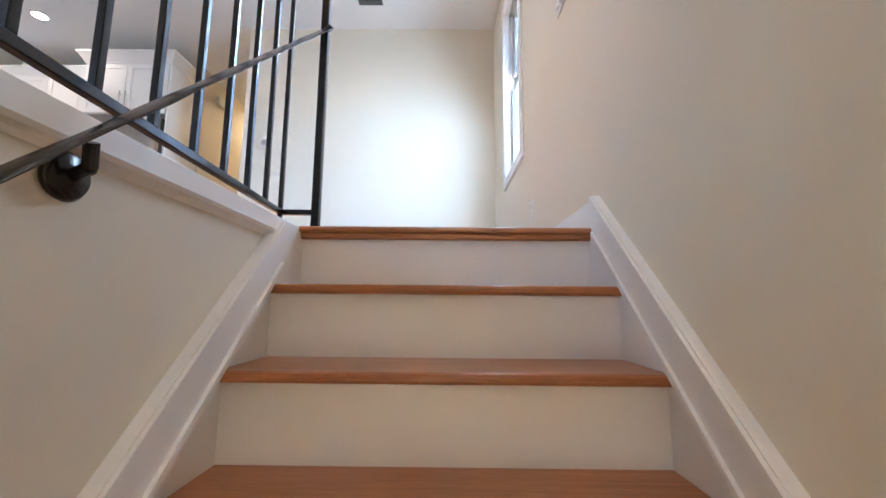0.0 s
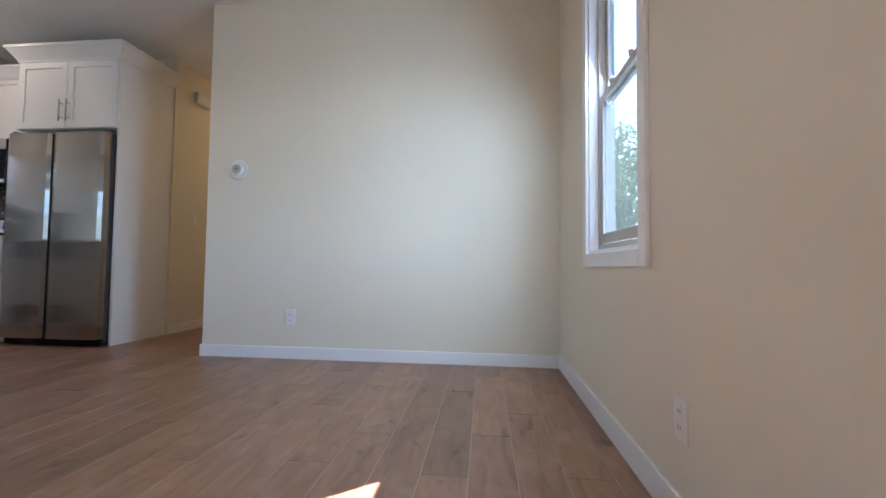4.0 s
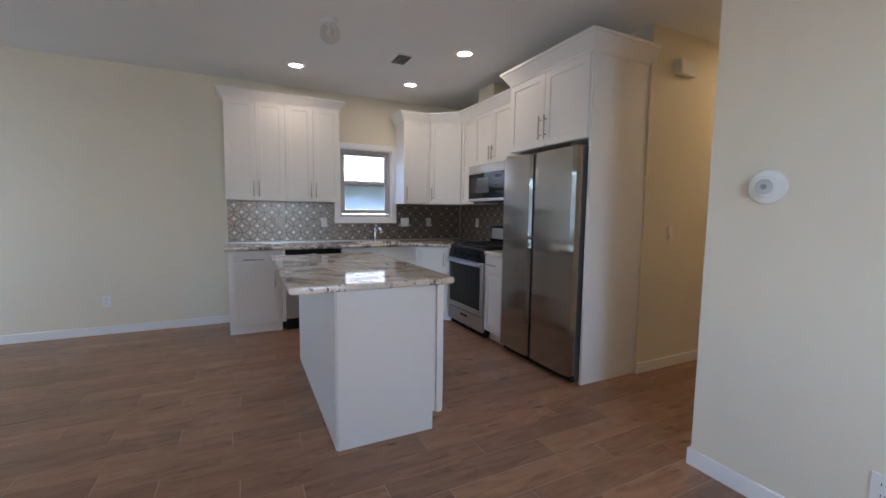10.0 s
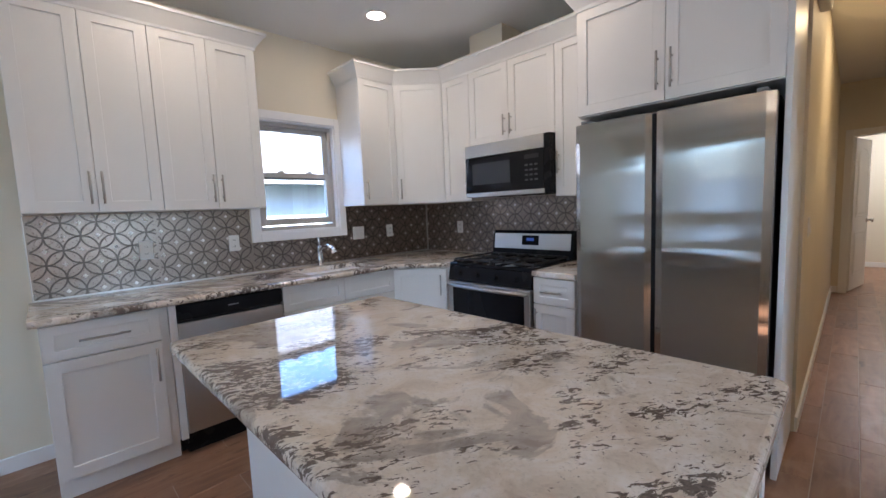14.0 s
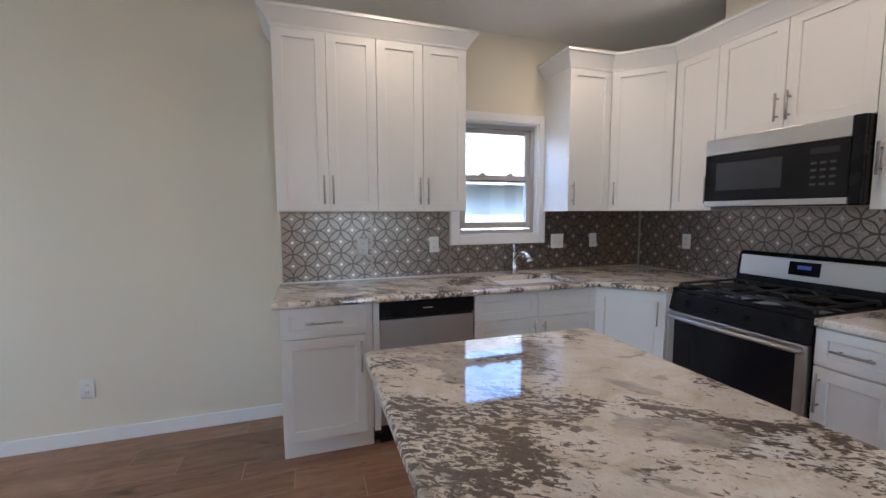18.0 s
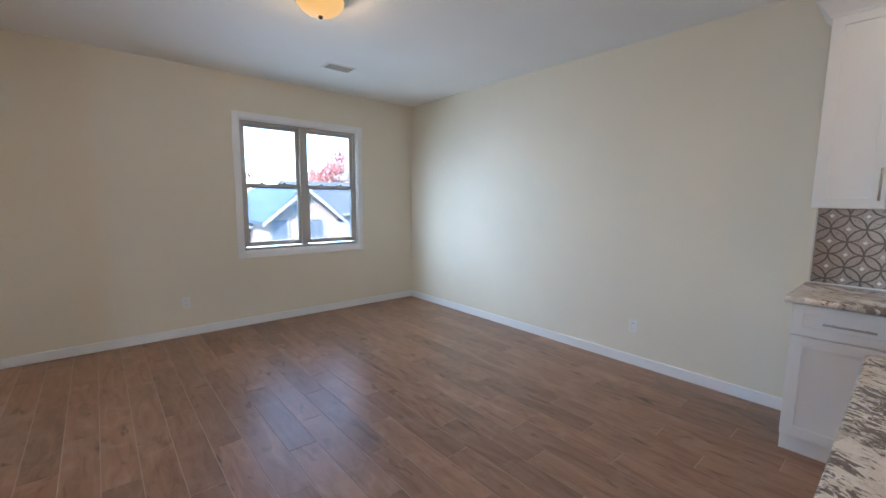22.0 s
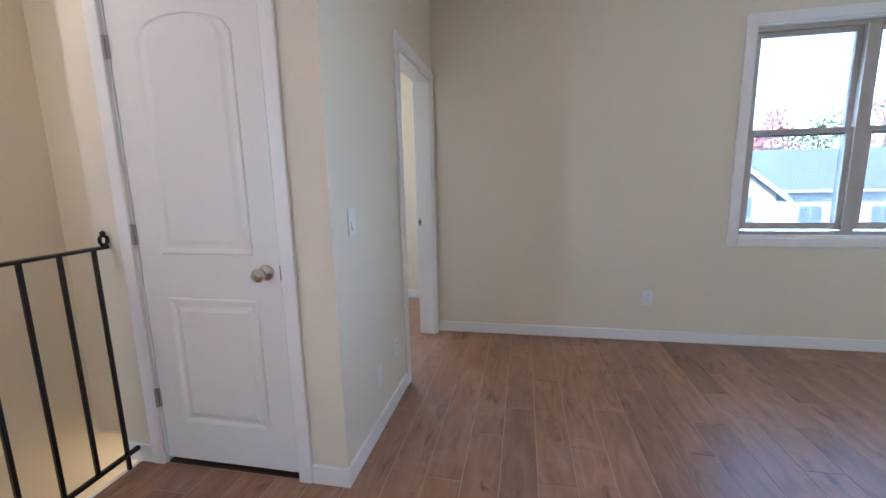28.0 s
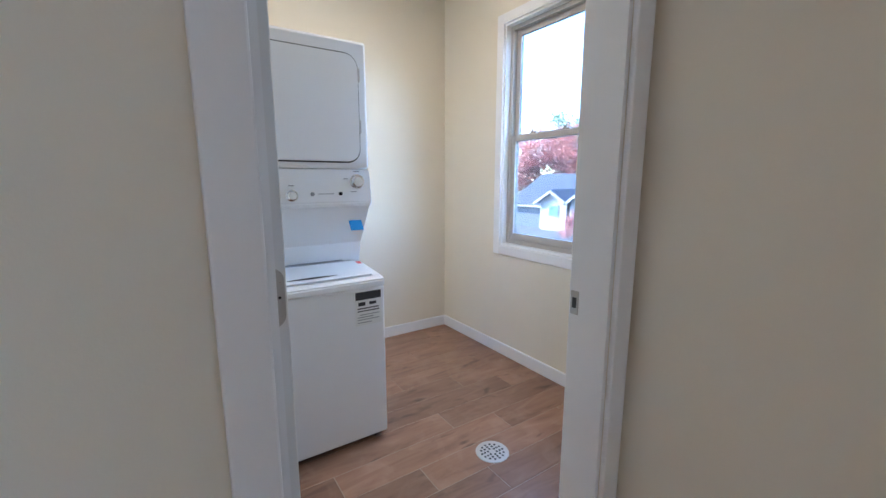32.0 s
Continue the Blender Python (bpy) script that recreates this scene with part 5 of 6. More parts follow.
dr = part("drawer", bm, STEELR, rg, "stainless bottom drawer")
part("drawer_pull", boxes((-5.36, -5.21, RF + 0.0015, RF + 0.006, 0.155, 0.178), bev=0.001), DARK, dr)
part("toe_kick", boxes((x0 + 0.01, x1 - 0.01, RF + 0.05, RF + 0.09, 0.0, 0.06)), BLACKP, rg)
bm = B()
prism(bm, [(YK - 0.105, 0.90), (YK - 0.075, 1.115), (YK - 0.055, 1.135), (YK - 0.02, 1.135), (YK - 0.02, 0.90)], "x", x0, x1)
bg = part("backguard", bm, BLACKP, rg, "black backguard")
gm = Matrix.Translation((0, YK - 0.0925, 0.985)) @ Matrix.Rotation(radians(-8), 4, 'X')
bm = B()
box(bm, x0 + 0.018, x1 - 0.018, -0.004, 0.003, 0.0, 0.128, bev=0.0015, m=gm)
gp = part("guard_face", bm, STEELR, bg, "stainless backguard face")
bm = B()
box(bm, -5.36, -5.20, -0.006, -0.0035, 0.032, 0.112, bev=0.0008, m=gm)
ck = part("clock_window", bm, BLACKG, gp, "black clock window")
bm = B()
box(bm, -5.315, -5.245, -0.0066, -0.0061, 0.068, 0.090, m=gm)
part("clock_digits", bm, CLOCK, ck, "blue clock digits with a faint added glow")
for gx in (x0 + 0.02, -5.283 + 0.005):
    bm = B()
    gx1 = gx + 0.355
    ga, gb = RF + 0.07, YK - 0.13
    for xx in (gx, gx + 0.1775, gx1):
        box(bm, xx - 0.006, xx + 0.006, ga, gb, 0.936, 0.950, bev=0.002)
    for yy in (ga, (ga + gb) / 2, gb):
        box(bm, gx, gx1, yy - 0.006, yy + 0.006, 0.9365, 0.9495, bev=0.002)
    for xx in (gx, gx1):
        for yy in (ga, gb):
            box(bm, xx - 0.008, xx + 0.008, yy - 0.008, yy + 0.008, 0.9225, 0.937)
    for yy in (ga + 0.12, gb - 0.12):
        for a in range(4):
            t = a * math.pi / 2 + 0.785
            c = Vector((gx + 0.1775, yy, 0.943))
            tube(bm, c + Vector((math.cos(t), math.sin(t), 0)) * 0.03, c + Vector((math.cos(t), math.sin(t), 0)) * 0.12, 0.006, 6)
    part("grate", bm, CAST, rg, "black cast iron grate")
    for yy in (ga + 0.12, gb - 0.12):
        bm = B()
        lathe(bm, [(0.05, 0.9222), (0.05, 0.928), (0.036, 0.930), (0.034, 0.936), (0.0, 0.937)], 20, Matrix.Translation((gx + 0.1775, yy, 0)))
        part("burner", bm, CAST, rg)

# ---- microwave ----
MESH = mat("dark_grey_mesh", 0.25, 0, (0.03, 0.03, 0.033))
mw = thing("microwave", -5.285, 0.58, 1.42, "over-the-range stainless and black microwave", "microwave")
x0, x1, MF = -5.672, -4.898, 0.365
part("body", boxes((x0, x1, MF + 0.03, YK - 0.01, 1.422, 1.836), bev=0.003), BLACKP, mw)
part("top_band", boxes((x0, x1 - 0.045, MF, MF + 0.029, 1.738, 1.834), bev=0.004), STEELR, mw, "stainless top band")
part("door", boxes((x0, x1 - 0.045, MF + 0.002, MF + 0.029, 1.458, 1.737), bev=0.003), BLACKG, mw, "black glass door")
part("window_mesh", boxes((x0 + 0.075, -5.23, MF - 0.0005, MF + 0.0015, 1.52, 1.685)), MESH, mw, "dark meshed window")
part("bottom_band", boxes((x0, x1 - 0.045, MF, MF + 0.029, 1.424, 1.457), bev=0.004), STEELR, mw, "stainless bottom band")
part("side_strip", boxes((x1 - 0.044, x1, MF + 0.001, MF + 0.029, 1.424, 1.834), bev=0.004), BLACKP, mw)
for i in range(4):
    for j in range(3):
        part("button", boxes((-5.10 + j * 0.04, -5.075 + j * 0.04, MF + 0.0012, MF + 0.002, 1.52 + i * 0.035, 1.532 + i * 0.035)), KEYM, mw)
part("display", boxes((-5.105, -4.985, MF + 0.001, MF + 0.002, 1.675, 1.705)), MESH, mw)

# ---- fridge ----
fg = thing("fridge", -4.12, 0.43, 0.0, "side-by-side stainless fridge with a dark seam", "fridge")
x0, x1, FD = -4.575, -3.668, 0.095
part("body", boxes((x0 + 0.004, x1 - 0.004, FD + 0.085, YK - 0.02, 0.03, 1.79), bev=0.004), FRIDGE_SIDE, fg, "dark grey cabinet sides")
XS = -4.150


def bowed_door(xa, xb):
    """A door whose face bows out a little, with rounded side edges."""
    pts = []
    n_ = 14
    for i in range(n_ + 1):
        f = i / n_
        e = min(f, 1 - f)
        pts.append((xa + (xb - xa) * f, FD + 0.010 * (2 * f - 1) ** 2 + 0.010 * max(0, 1 - e / 0.022) ** 2))
    pts += [(xb, FD + 0.072), (xa, FD + 0.072)]
    bm_ = B()
    prism(bm_, pts, "z", 0.065, 1.785)
    return bm_


for xa, xb in ((x0, XS - 0.011), (XS + 0.011, x1)):
    d = part("door", bowed_door(xa, xb), STEEL, fg, "brushed stainless fridge door")
part("seam", boxes((XS - 0.0105, XS + 0.0105, FD + 0.020, FD + 0.07, 0.07, 1.78)), BLACKP, fg, "recessed black handle seam")
part("gasket", boxes((x0 + 0.012, x1 - 0.012, FD + 0.0725, FD + 0.0845, 0.075, 1.775)), DARK, fg)
part("grille", boxes((x0 + 0.01, x1 - 0.01, FD + 0.055, FD + 0.10, 0.012, 0.062)), BLACKP, fg, "black base grille")
for xa in (x0 + 0.06, x1 - 0.06):
    for ya in (FD + 0.11, YK - 0.08):
        bm = B()
        tube(bm, (xa, ya, 0), (xa, ya, 0.031), 0.018, 12)
        part("foot", bm, BLACKP, fg)
for xa in (x0 + 0.03, x1 - 0.07):
    part("hinge_cover", boxes((xa, xa + 0.04, FD + 0.02, FD + 0.12, 1.7905, 1.806), bev=0.003), GASKET, fg, "grey top hinge cover")

# ---- laundry centre ----
wd = thing("laundry_centre", -0.60, -6.12, 0.0, "white stacked washer and dryer laundry centre", "washer dryer")
wx, wy0, wy1 = -0.93, -6.425, -5.825
wv = wx + 0.085
bm = B()
box(bm, wx, wx + 0.66, wy0, wy1, 0.035, 0.80, bev=0.008)
part("washer_body", bm, ENAMEL, wd)
bm = B()
prism(bm, [(wx - 0.006, 0.801), (wx - 0.006, 0.832), (wx + 0.02, 0.846), (wx + 0.30, 0.872), (wx + 0.66, 0.872), (wx + 0.66, 0.801)], "y", wy0 - 0.002, wy1 + 0.002)
bmesh.ops.bevel(bm, geom=bm.edges[:], offset=0.006, segments=2, affect='EDGES')
part("washer_top", bm, ENAMEL, wd)
lm = Matrix.Translation((wx + 0.03, 0, 0.8488)) @ Matrix.Rotation(radians(-5.3), 4, 'Y')
bm = B()
box(bm, 0.0, 0.255, wy0 + 0.045, wy1 - 0.045, 0.0, 0.010, bev=0.004, m=lm)
lid = part("washer_lid", bm, ENAMEL, wd)
bm = B()
slot = [(0.040 + s_ * 0.011 * math.sin(math.pi * k / 12), wy0 + 0.20 + 0.24 * (k if s_ > 0 else 12 - k) / 12) for s_ in (1, -1) for k in range(12)]
prism(bm, slot, "z", 0.0101, 0.0112)
bmesh.ops.transform(bm, matrix=lm, verts=bm.verts[:])
part("lid_grip", bm, DARK, lid, "dark finger grip slot")
bm = B()
box(bm, 0.247, 0.252, wy0 + 0.06, wy1 - 0.06, 0.0101, 0.0116, m=lm)
part("lid_seam", bm, GREYINK, lid, "grey hinge seam")
bm = B()
prism(bm, [(wx + 0.30, 0.873), (wx + 0.27, 0.98), (wx + 0.14, 1.1745), (wx + 0.66, 1.1745), (wx + 0.66, 0.873)], "y", wy0 + 0.004, wy1 - 0.004)
part("upright", bm, ENAMEL, wd)
part("recess_panel", boxes((wx + 0.285, wx + 0.295, wy0 + 0.10, wy1 - 0.05, 0.885, 0.888)), GREYINK, wd)
bm = B()
prism(bm, [(wv + 0.035, 1.1755), (wv + 0.030, 1.195), (wv + 0.047, 1.349), (wx + 0.66, 1.349), (wx + 0.66, 1.1755)], "y", wy0, wy1)
bmesh.ops.bevel(bm, geom=bm.edges[:], offset=0.006, segments=2, affect='EDGES')
cpn = part("control_panel", bm, ENAMEL, wd)
bm = B()
box(bm, wv + 0.045, wx + 0.66, wy0 + 0.002, wy1 - 0.002, 1.3505, 1.925, bev=0.014)
part("dryer_body", bm, ENAMEL, wd)
# Black plate whose rim paints the shaded gap round the dryer door.
bm = B()
prism(bm, rounded_rect(wy0 + 0.0465, wy1 - 0.0465, 1.3785, 1.8655, 0.065), "x", wv + 0.0405, wv + 0.0455)
part("gap_shade_plate", bm, DARK, wd, "black plate standing for the shaded gap round the dryer door")
bm = B()
prism(bm, rounded_rect(wy0 + 0.053, wy1 - 0.053, 1.385, 1.859, 0.060), "x", wv + 0.026, wv + 0.0404)
bmesh.ops.bevel(bm, geom=[e for e in bm.edges if abs(e.verts[0].co.x - e.verts[1].co.x) < 1e-6 and e.verts[0].co.x < wv + 0.03], offset=0.004, segments=2, affect='EDGES')
part("dryer_door", bm, ENAMEL, wd)
for z in (1.775, 1.545):
    part("door_hinge", boxes((wv + 0.030, wv + 0.046, wy0 + 0.042, wy0 + 0.0525, z - 0.03, z + 0.03), bev=0.002), NICKEL, wd)
pm = Matrix.Rotation(radians(-90), 4, 'Y')


def dial(y, z, r, name="dial"):
    x = wv + 0.030 + (z - 1.195) * 0.11
    m = Matrix.Translation((x, y, z)) @ pm
    bm_ = B()
    lathe(bm_, [(r * 1.15, 0.0), (r * 1.15, 0.003), (r, 0.004), (r * 0.92, 0.016), (r * 0.7, 0.019), (0.0, 0.020)], 28, m)
    k = part(name, bm_, CHROME, cpn, "chrome rimmed dial")
    bm_ = B()
    lathe(bm_, [(r * 0.72, 0.0192), (r * 0.70, 0.0212), (0.0, 0.0215)], 24, m)
    box(bm_, -0.003, 0.003, -r * 0.62, r * 0.62, 0.0215, 0.026, m=m)
    part("dial_cap", bm_, PLASTIC, k)


dial(wy0 + 0.070, 1.292, 0.030)
dial(wy0 + 0.375, 1.232, 0.023)
dial(wy0 + 0.455, 1.232, 0.023)
for y, r, mt in ((wy0 + 0.155, 0.009, BLACKP), (wy0 + 0.285, 0.009, GREYINK)):
    bm = B()
    lathe(bm, [(r, 0.0), (r * 0.9, 0.006), (0.0, 0.007)], 16, Matrix.Translation((wv + 0.0347, y, 1.237)) @ pm)
    part("button", bm, mt, cpn)
part("printed_line", boxes((wv + 0.0335, wv + 0.0350, wy0 + 0.185, wy0 + 0.260, 1.2355, 1.2385)), GREYINK, cpn)
for y, z, l in ((wy0 + 0.09, 1.245, 0.03), (wy0 + 0.070, 1.340, 0.03), (wy0 + 0.375, 1.275, 0.025), (wy0 + 0.125, 1.305, 0.02)):
    part("printed_mark", boxes((wv + 0.030 + (z - 1.195) * 0.11 - 0.0012, wv + 0.030 + (z - 1.195) * 0.11 + 0.001, y - l / 2, y + l / 2, z - 0.002, z + 0.002)), GREYINK, cpn)
tm = Matrix.Translation((wx + 0.190, 0, 1.10)) @ Matrix.Rotation(radians(33.8), 4, 'Y')
bm = B()
box(bm, -0.0035, -0.0015, wy0 + 0.03, wy0 + 0.095, -0.055, 0.0, m=tm)
solid("tape_piece", bm, BLUE, "blue packing tape stuck on the laundry centre", "tape")
bm = B()
box(bm, 0.19, 0.23, wy0 + 0.02, wy0 + 0.10, 0.0062, 0.0075, m=lm)
solid("tape_piece", bm, RED, "red packing tape on the washer top", "tape")
lb = thing("energy_label", wx - 0.001, wy0 + 0.09, 0.63, "printed paper energy label stuck on the washer front", "label")
part("paper", boxes((wx - 0.0012, wx - 0.0002, wy0 + 0.018, wy0 + 0.150, 0.62, 0.785)), PAPER, lb)
part("header_bar", boxes((wx - 0.0018, wx - 0.0013, wy0 + 0.020, wy0 + 0.148, 0.745, 0.783)), INK, lb)
for z, a, b, h in ((0.725, 0.10, 0.135, 0.018), (0.725, 0.045, 0.08, 0.014), (0.703, 0.03, 0.14, 0.005), (0.69, 0.03, 0.14, 0.005), (0.672, 0.03, 0.13, 0.004), (0.66, 0.06, 0.14, 0.004), (0.648, 0.03, 0.14, 0.004), (0.634, 0.07, 0.14, 0.004)):
    part("print_line", boxes((wx - 0.0017, wx - 0.0013, wy0 + a, wy0 + b, z - h / 2, z + h / 2)), INK if h > 0.0045 else GREYINK, lb)
for ya in (wy0 + 0.05, wy1 - 0.05):
    for xa in (wx + 0.06, wx + 0.60):
        bm = B()
        tube(bm, (xa, ya, 0), (xa, ya, 0.036), 0.02, 12)
        part("foot", bm, BLACKP, wd)
# Black board put in as the shade under the washer.
part("gap_shade_board", boxes((wx + 0.03, wx + 0.62, wy0 + 0.02, wy1 - 0.02, 0.012, 0.034)), BLACKP, wd)

fd = thing("floor_drain", -1.325, -6.79, 0.0, "round chrome floor drain in the plank tiles", "floor drain")
bm = B()
lathe(bm, [(0.0, 0.0015), (0.066, 0.0015), (0.07, 0.004), (0.079, 0.0035), (0.081, 0.0)], 40, Matrix.Translation((-1.325, -6.79, 0.0005)))
part("rim", bm, STEELV, fd)
for ring, cnt in ((0.022, 6), (0.038, 10), (0.054, 14)):
    for k in range(cnt):
        t = math.tau * k / cnt
        c = Vector((-1.325 + ring * math.cos(t), -6.79 + ring * math.sin(t), 0.0021))
        bm = B()
        tube(bm, c, c + Vector((0, 0, 0.0006)), 0.0062, 8)
        part("hole", bm, DARK, fd)

# ---- vents and lamps ----


def vent(name, x, y, z, w, d, material, slats, label, down):
    v = thing(name, x, y, z, label, "vent", "vents")
    s_ = -1 if down else 1
    t0, t1 = sorted((z, z + s_ * 0.006))
    bm = B()
    for r in ((x - w / 2 - 0.02, x + w / 2 + 0.02, y - d / 2 - 0.02, y - d / 2), (x - w / 2 - 0.02, x + w / 2 + 0.02, y + d / 2, y + d / 2 + 0.02), (x - w / 2 - 0.02, x - w / 2, y - d / 2, y + d / 2), (x + w / 2, x + w / 2 + 0.02, y - d / 2, y + d / 2)):
        box(bm, *r, t0, t1)
    part("frame", bm, TRIM if down else material, v)
    b0, b1 = sorted((z + s_ * 0.0005, z + s_ * 0.0015))
    part("backing", boxes((x - w / 2, x + w / 2, y - d / 2, y + d / 2, b0, b1)), DARK, v)
    for k in range(slats):
        yy = y - d / 2 + d * (k + 0.5) / slats
        bm = B()
        box(bm, -w / 2, w / 2, -0.0055, 0.0055, -0.0008, 0.0008, m=Matrix.Translation((x, yy, z + s_ * 0.0058)) @ Matrix.Rotation(radians(32), 4, 'X'))
        part("slat", bm, material, v)


VENTM = painted("vent_grey_paint", (0.46, 0.45, 0.43), 0.5)
vent("ceiling_vent", -5.21, -0.66, CEIL, 0.24, 0.14, VENTM, 8, "grey ceiling supply vent over the kitchen", True)
vent("ceiling_vent", -5.06, -5.72, CEIL, 0.26, 0.14, VENTM, 8, "grey ceiling supply vent near the front window", True)
vent("ceiling_vent", -1.27, -0.43, CEIL, 0.24, 0.14, VENTM, 8, "grey ceiling supply vent over the landing", True)
vent("floor_vent", -1.118, -3.955, 0.001, 0.065, 0.155, BRONZE, 9, "dark bronze floor register beside the railing", False)

for cx, cy in CANS:
    cn = thing("recessed_light", cx, cy, CEIL - 0.008, "lit white recessed ceiling light", "ceiling light", "recessed lights")
    bm = B()
    lathe(bm, [(0.066, 0.0), (0.090, 0.0), (0.092, 0.003), (0.088, 0.0075), (0.068, 0.0075)], 36, Matrix.Translation((cx, cy, CEIL - 0.008)))
    part("trim_ring", bm, TRIM, cn)
    bm = B()
    lathe(bm, [(0.0, 0.0), (0.066, 0.0), (0.066, 0.002), (0.0, 0.002)], 32, Matrix.Translation((cx, cy, CEIL - 0.004)))
    part("lens", bm, CANGLOW, cn, "glowing lens")
fl = thing("flush_ceiling_light", -4.30, -4.44, CEIL - 0.15, "amber glass flush ceiling light with nickel pan, lit", "ceiling light")
bm = B()
lathe(bm, [(0.0, 0.0), (0.10, 0.0), (0.172, -0.012), (0.178, -0.024), (0.165, -0.040), (0.150, -0.044), (0.0, -0.044)], 48, Matrix.Translation((-4.30, -4.44, CEIL - 0.0005)))
part("pan", bm, NICKEL, fl, "brushed nickel pan", smooth=True)
bm = B()
lathe(bm, [(0.152, -0.0445), (0.146, -0.066), (0.125, -0.092), (0.09, -0.116), (0.045, -0.131), (0.0, -0.136)], 48, Matrix.Translation((-4.30, -4.44, CEIL)))
shade = part("glass_bowl", bm, AMBER, fl, "glowing amber alabaster bowl", smooth=True)
shade.visible_shadow = False
bm = B()
lathe(bm, [(0.0, -0.134), (0.014, -0.134), (0.016, -0.142), (0.008, -0.152), (0.0, -0.156)], 16, Matrix.Translation((-4.30, -4.44, CEIL)))
part("finial", bm, BRONZE, fl, smooth=True)
gx_, gy_ = -4.72, -1.42
gl = thing("globe_ceiling_light", gx_, gy_, CEIL - 0.17, "unlit clear glass globe light over the island", "ceiling light")
bm = B()
lathe(bm, [(0.0, 0.0), (0.062, 0.0), (0.060, -0.014), (0.040, -0.022), (0.034, -0.034), (0.0, -0.034)], 32, Matrix.Translation((gx_, gy_, CEIL - 0.0005)))
part("canopy", bm, TRIM, gl, "small white canopy")
bm = B()
lathe(bm, [(0.036, -0.0345)] + [(0.075 * math.sin(radians(a)), -0.097 + 0.075 * math.cos(radians(a))) for a in range(32, 180, 12)] + [(0.0, -0.172)], 32, Matrix.Translation((gx_, gy_, CEIL)))
globe = part("glass_globe", bm, CLEARGLASS, gl, "clear glass globe", smooth=True)
globe.visible_shadow = False
bm = B()
lathe(bm, [(0.012, -0.0345), (0.013, -0.055), (0.026, -0.082), (0.028, -0.098), (0.020, -0.114), (0.0, -0.120)], 20, Matrix.Translation((gx_, gy_, CEIL)))
part("bulb", bm, PLASTIC, gl, "frosted unlit bulb", smooth=True)
hl = thing("flush_ceiling_light", -3.15, 2.30, CEIL - 0.02, "added unseen disc light on the hallway ceiling", "ceiling light")
bm = B()
lathe(bm, [(0.0, 0.0), (0.11, 0.0), (0.12, 0.006), (0.12, 0.02), (0.0, 0.02)], 32, Matrix.Translation((-3.15, 2.30, CEIL - 0.021)))
part("disc", bm, AMBER, hl)

# Unseen disc fixtures added under the laundry and stairwell lamps.
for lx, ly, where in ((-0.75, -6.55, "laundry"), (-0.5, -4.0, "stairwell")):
    yl = thing("flush_ceiling_light", lx, ly, CEIL - 0.02, f"added unseen disc light on the {where} ceiling", "ceiling light")
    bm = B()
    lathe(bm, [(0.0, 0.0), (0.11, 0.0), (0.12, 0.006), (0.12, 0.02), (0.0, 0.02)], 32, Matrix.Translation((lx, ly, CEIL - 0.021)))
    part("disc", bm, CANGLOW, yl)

# ---- outside ----
GROUND = -3.1
LAWN = painted("lawn", (0.075, 0.10, 0.035), 0.9, 3.0, 0.5, 0.35)
ROAD = painted("asphalt", (0.055, 0.055, 0.06), 0.9, 20, 0.4, 0.2)
TANB = painted("tan_stucco", (0.29, 0.235, 0.205), 0.8, 40, 0.3)
WHITEB = painted("white_siding", (0.33, 0.33, 0.33), 0.6, 10, 0.2)
GREYB = painted("grey_siding", (0.40, 0.41, 0.42), 0.6, 10, 0.2)
SHINGLE = painted("grey_shingle", (0.085, 0.10, 0.115), 0.7, 30, 0.6, 0.25)
SHINGLE_W = painted("pale_shingle", (0.26, 0.255, 0.245), 0.7, 30, 0.6, 0.25)
# Darker bluish shingle copy; the roofs' sky-lit shade is in its colour.
SHINGLE_B = painted("sky_lit_shingle", (0.038, 0.052, 0.075), 0.7, 30, 0.6, 0.25)
SLATEW = painted("slate_siding", (0.09, 0.115, 0.15), 0.6, 10, 0.2)
CONCRETE = painted("drive_concrete", (0.10, 0.11, 0.12), 0.8, 12, 0.4, 0.2)
# The sky's reflection is put into this roof's base colour.
SKYROOF = painted("sky_tinted_roof", (0.06, 0.095, 0.15), 0.45, 30, 0.6, 0.25)
BLUED = painted("blue_door_paint", (0.08, 0.20, 0.36), 0.5)
BARK = painted("bark", (0.10, 0.08, 0.065), 0.9, 30, 0.8, 0.3)


def leafm(name, a, b):
    m = mat(name, 0.6)
    g = nd(m, "ShaderNodeNewGeometry")
    ln(m, ramp(m, g.outputs["Random Per Island"], [(0.0, a), (1.0, b)]), psh(m).inputs["Base Color"])
    # thin leaves let the sun behind them through
    through_leaf = nd(m, "ShaderNodeBsdfTranslucent")
    ln(m, psh(m).inputs["Base Color"].links[0].from_socket, through_leaf.inputs[0])
    both = nd(m, "ShaderNodeMixShader")
    both.inputs[0].default_value = 0.5
    ln(m, psh(m).outputs[0], both.inputs[1])
    ln(m, through_leaf.outputs[0], both.inputs[2])
    ln(m, both.outputs[0], m.node_tree.nodes["Material Output"].inputs[0])
    return m


GREENL = leafm("green_leaves", (0.085, 0.15, 0.05), (0.25, 0.32, 0.12))
REDL = leafm("red_leaves", (0.42, 0.13, 0.12), (0.66, 0.36, 0.30))
MIXL = leafm("autumn_leaves", (0.24, 0.23, 0.10), (0.56, 0.34, 0.18))
bm = boxes((-600, 600, -600, 600, GROUND - 0.5, GROUND))
structure("ground", bm, LAWN, "lawn reaching to the distance", "ground")
structure("road", boxes((-200, 200, -19.0, -13.5, GROUND, GROUND + 0.01)), ROAD, "asphalt street before the houses", "road")
structure("pavement", boxes((8, 30, -33.6, -19.0, GROUND, GROUND + 0.012)), CONCRETE, "grey concrete forecourt before the gabled houses", "pavement")


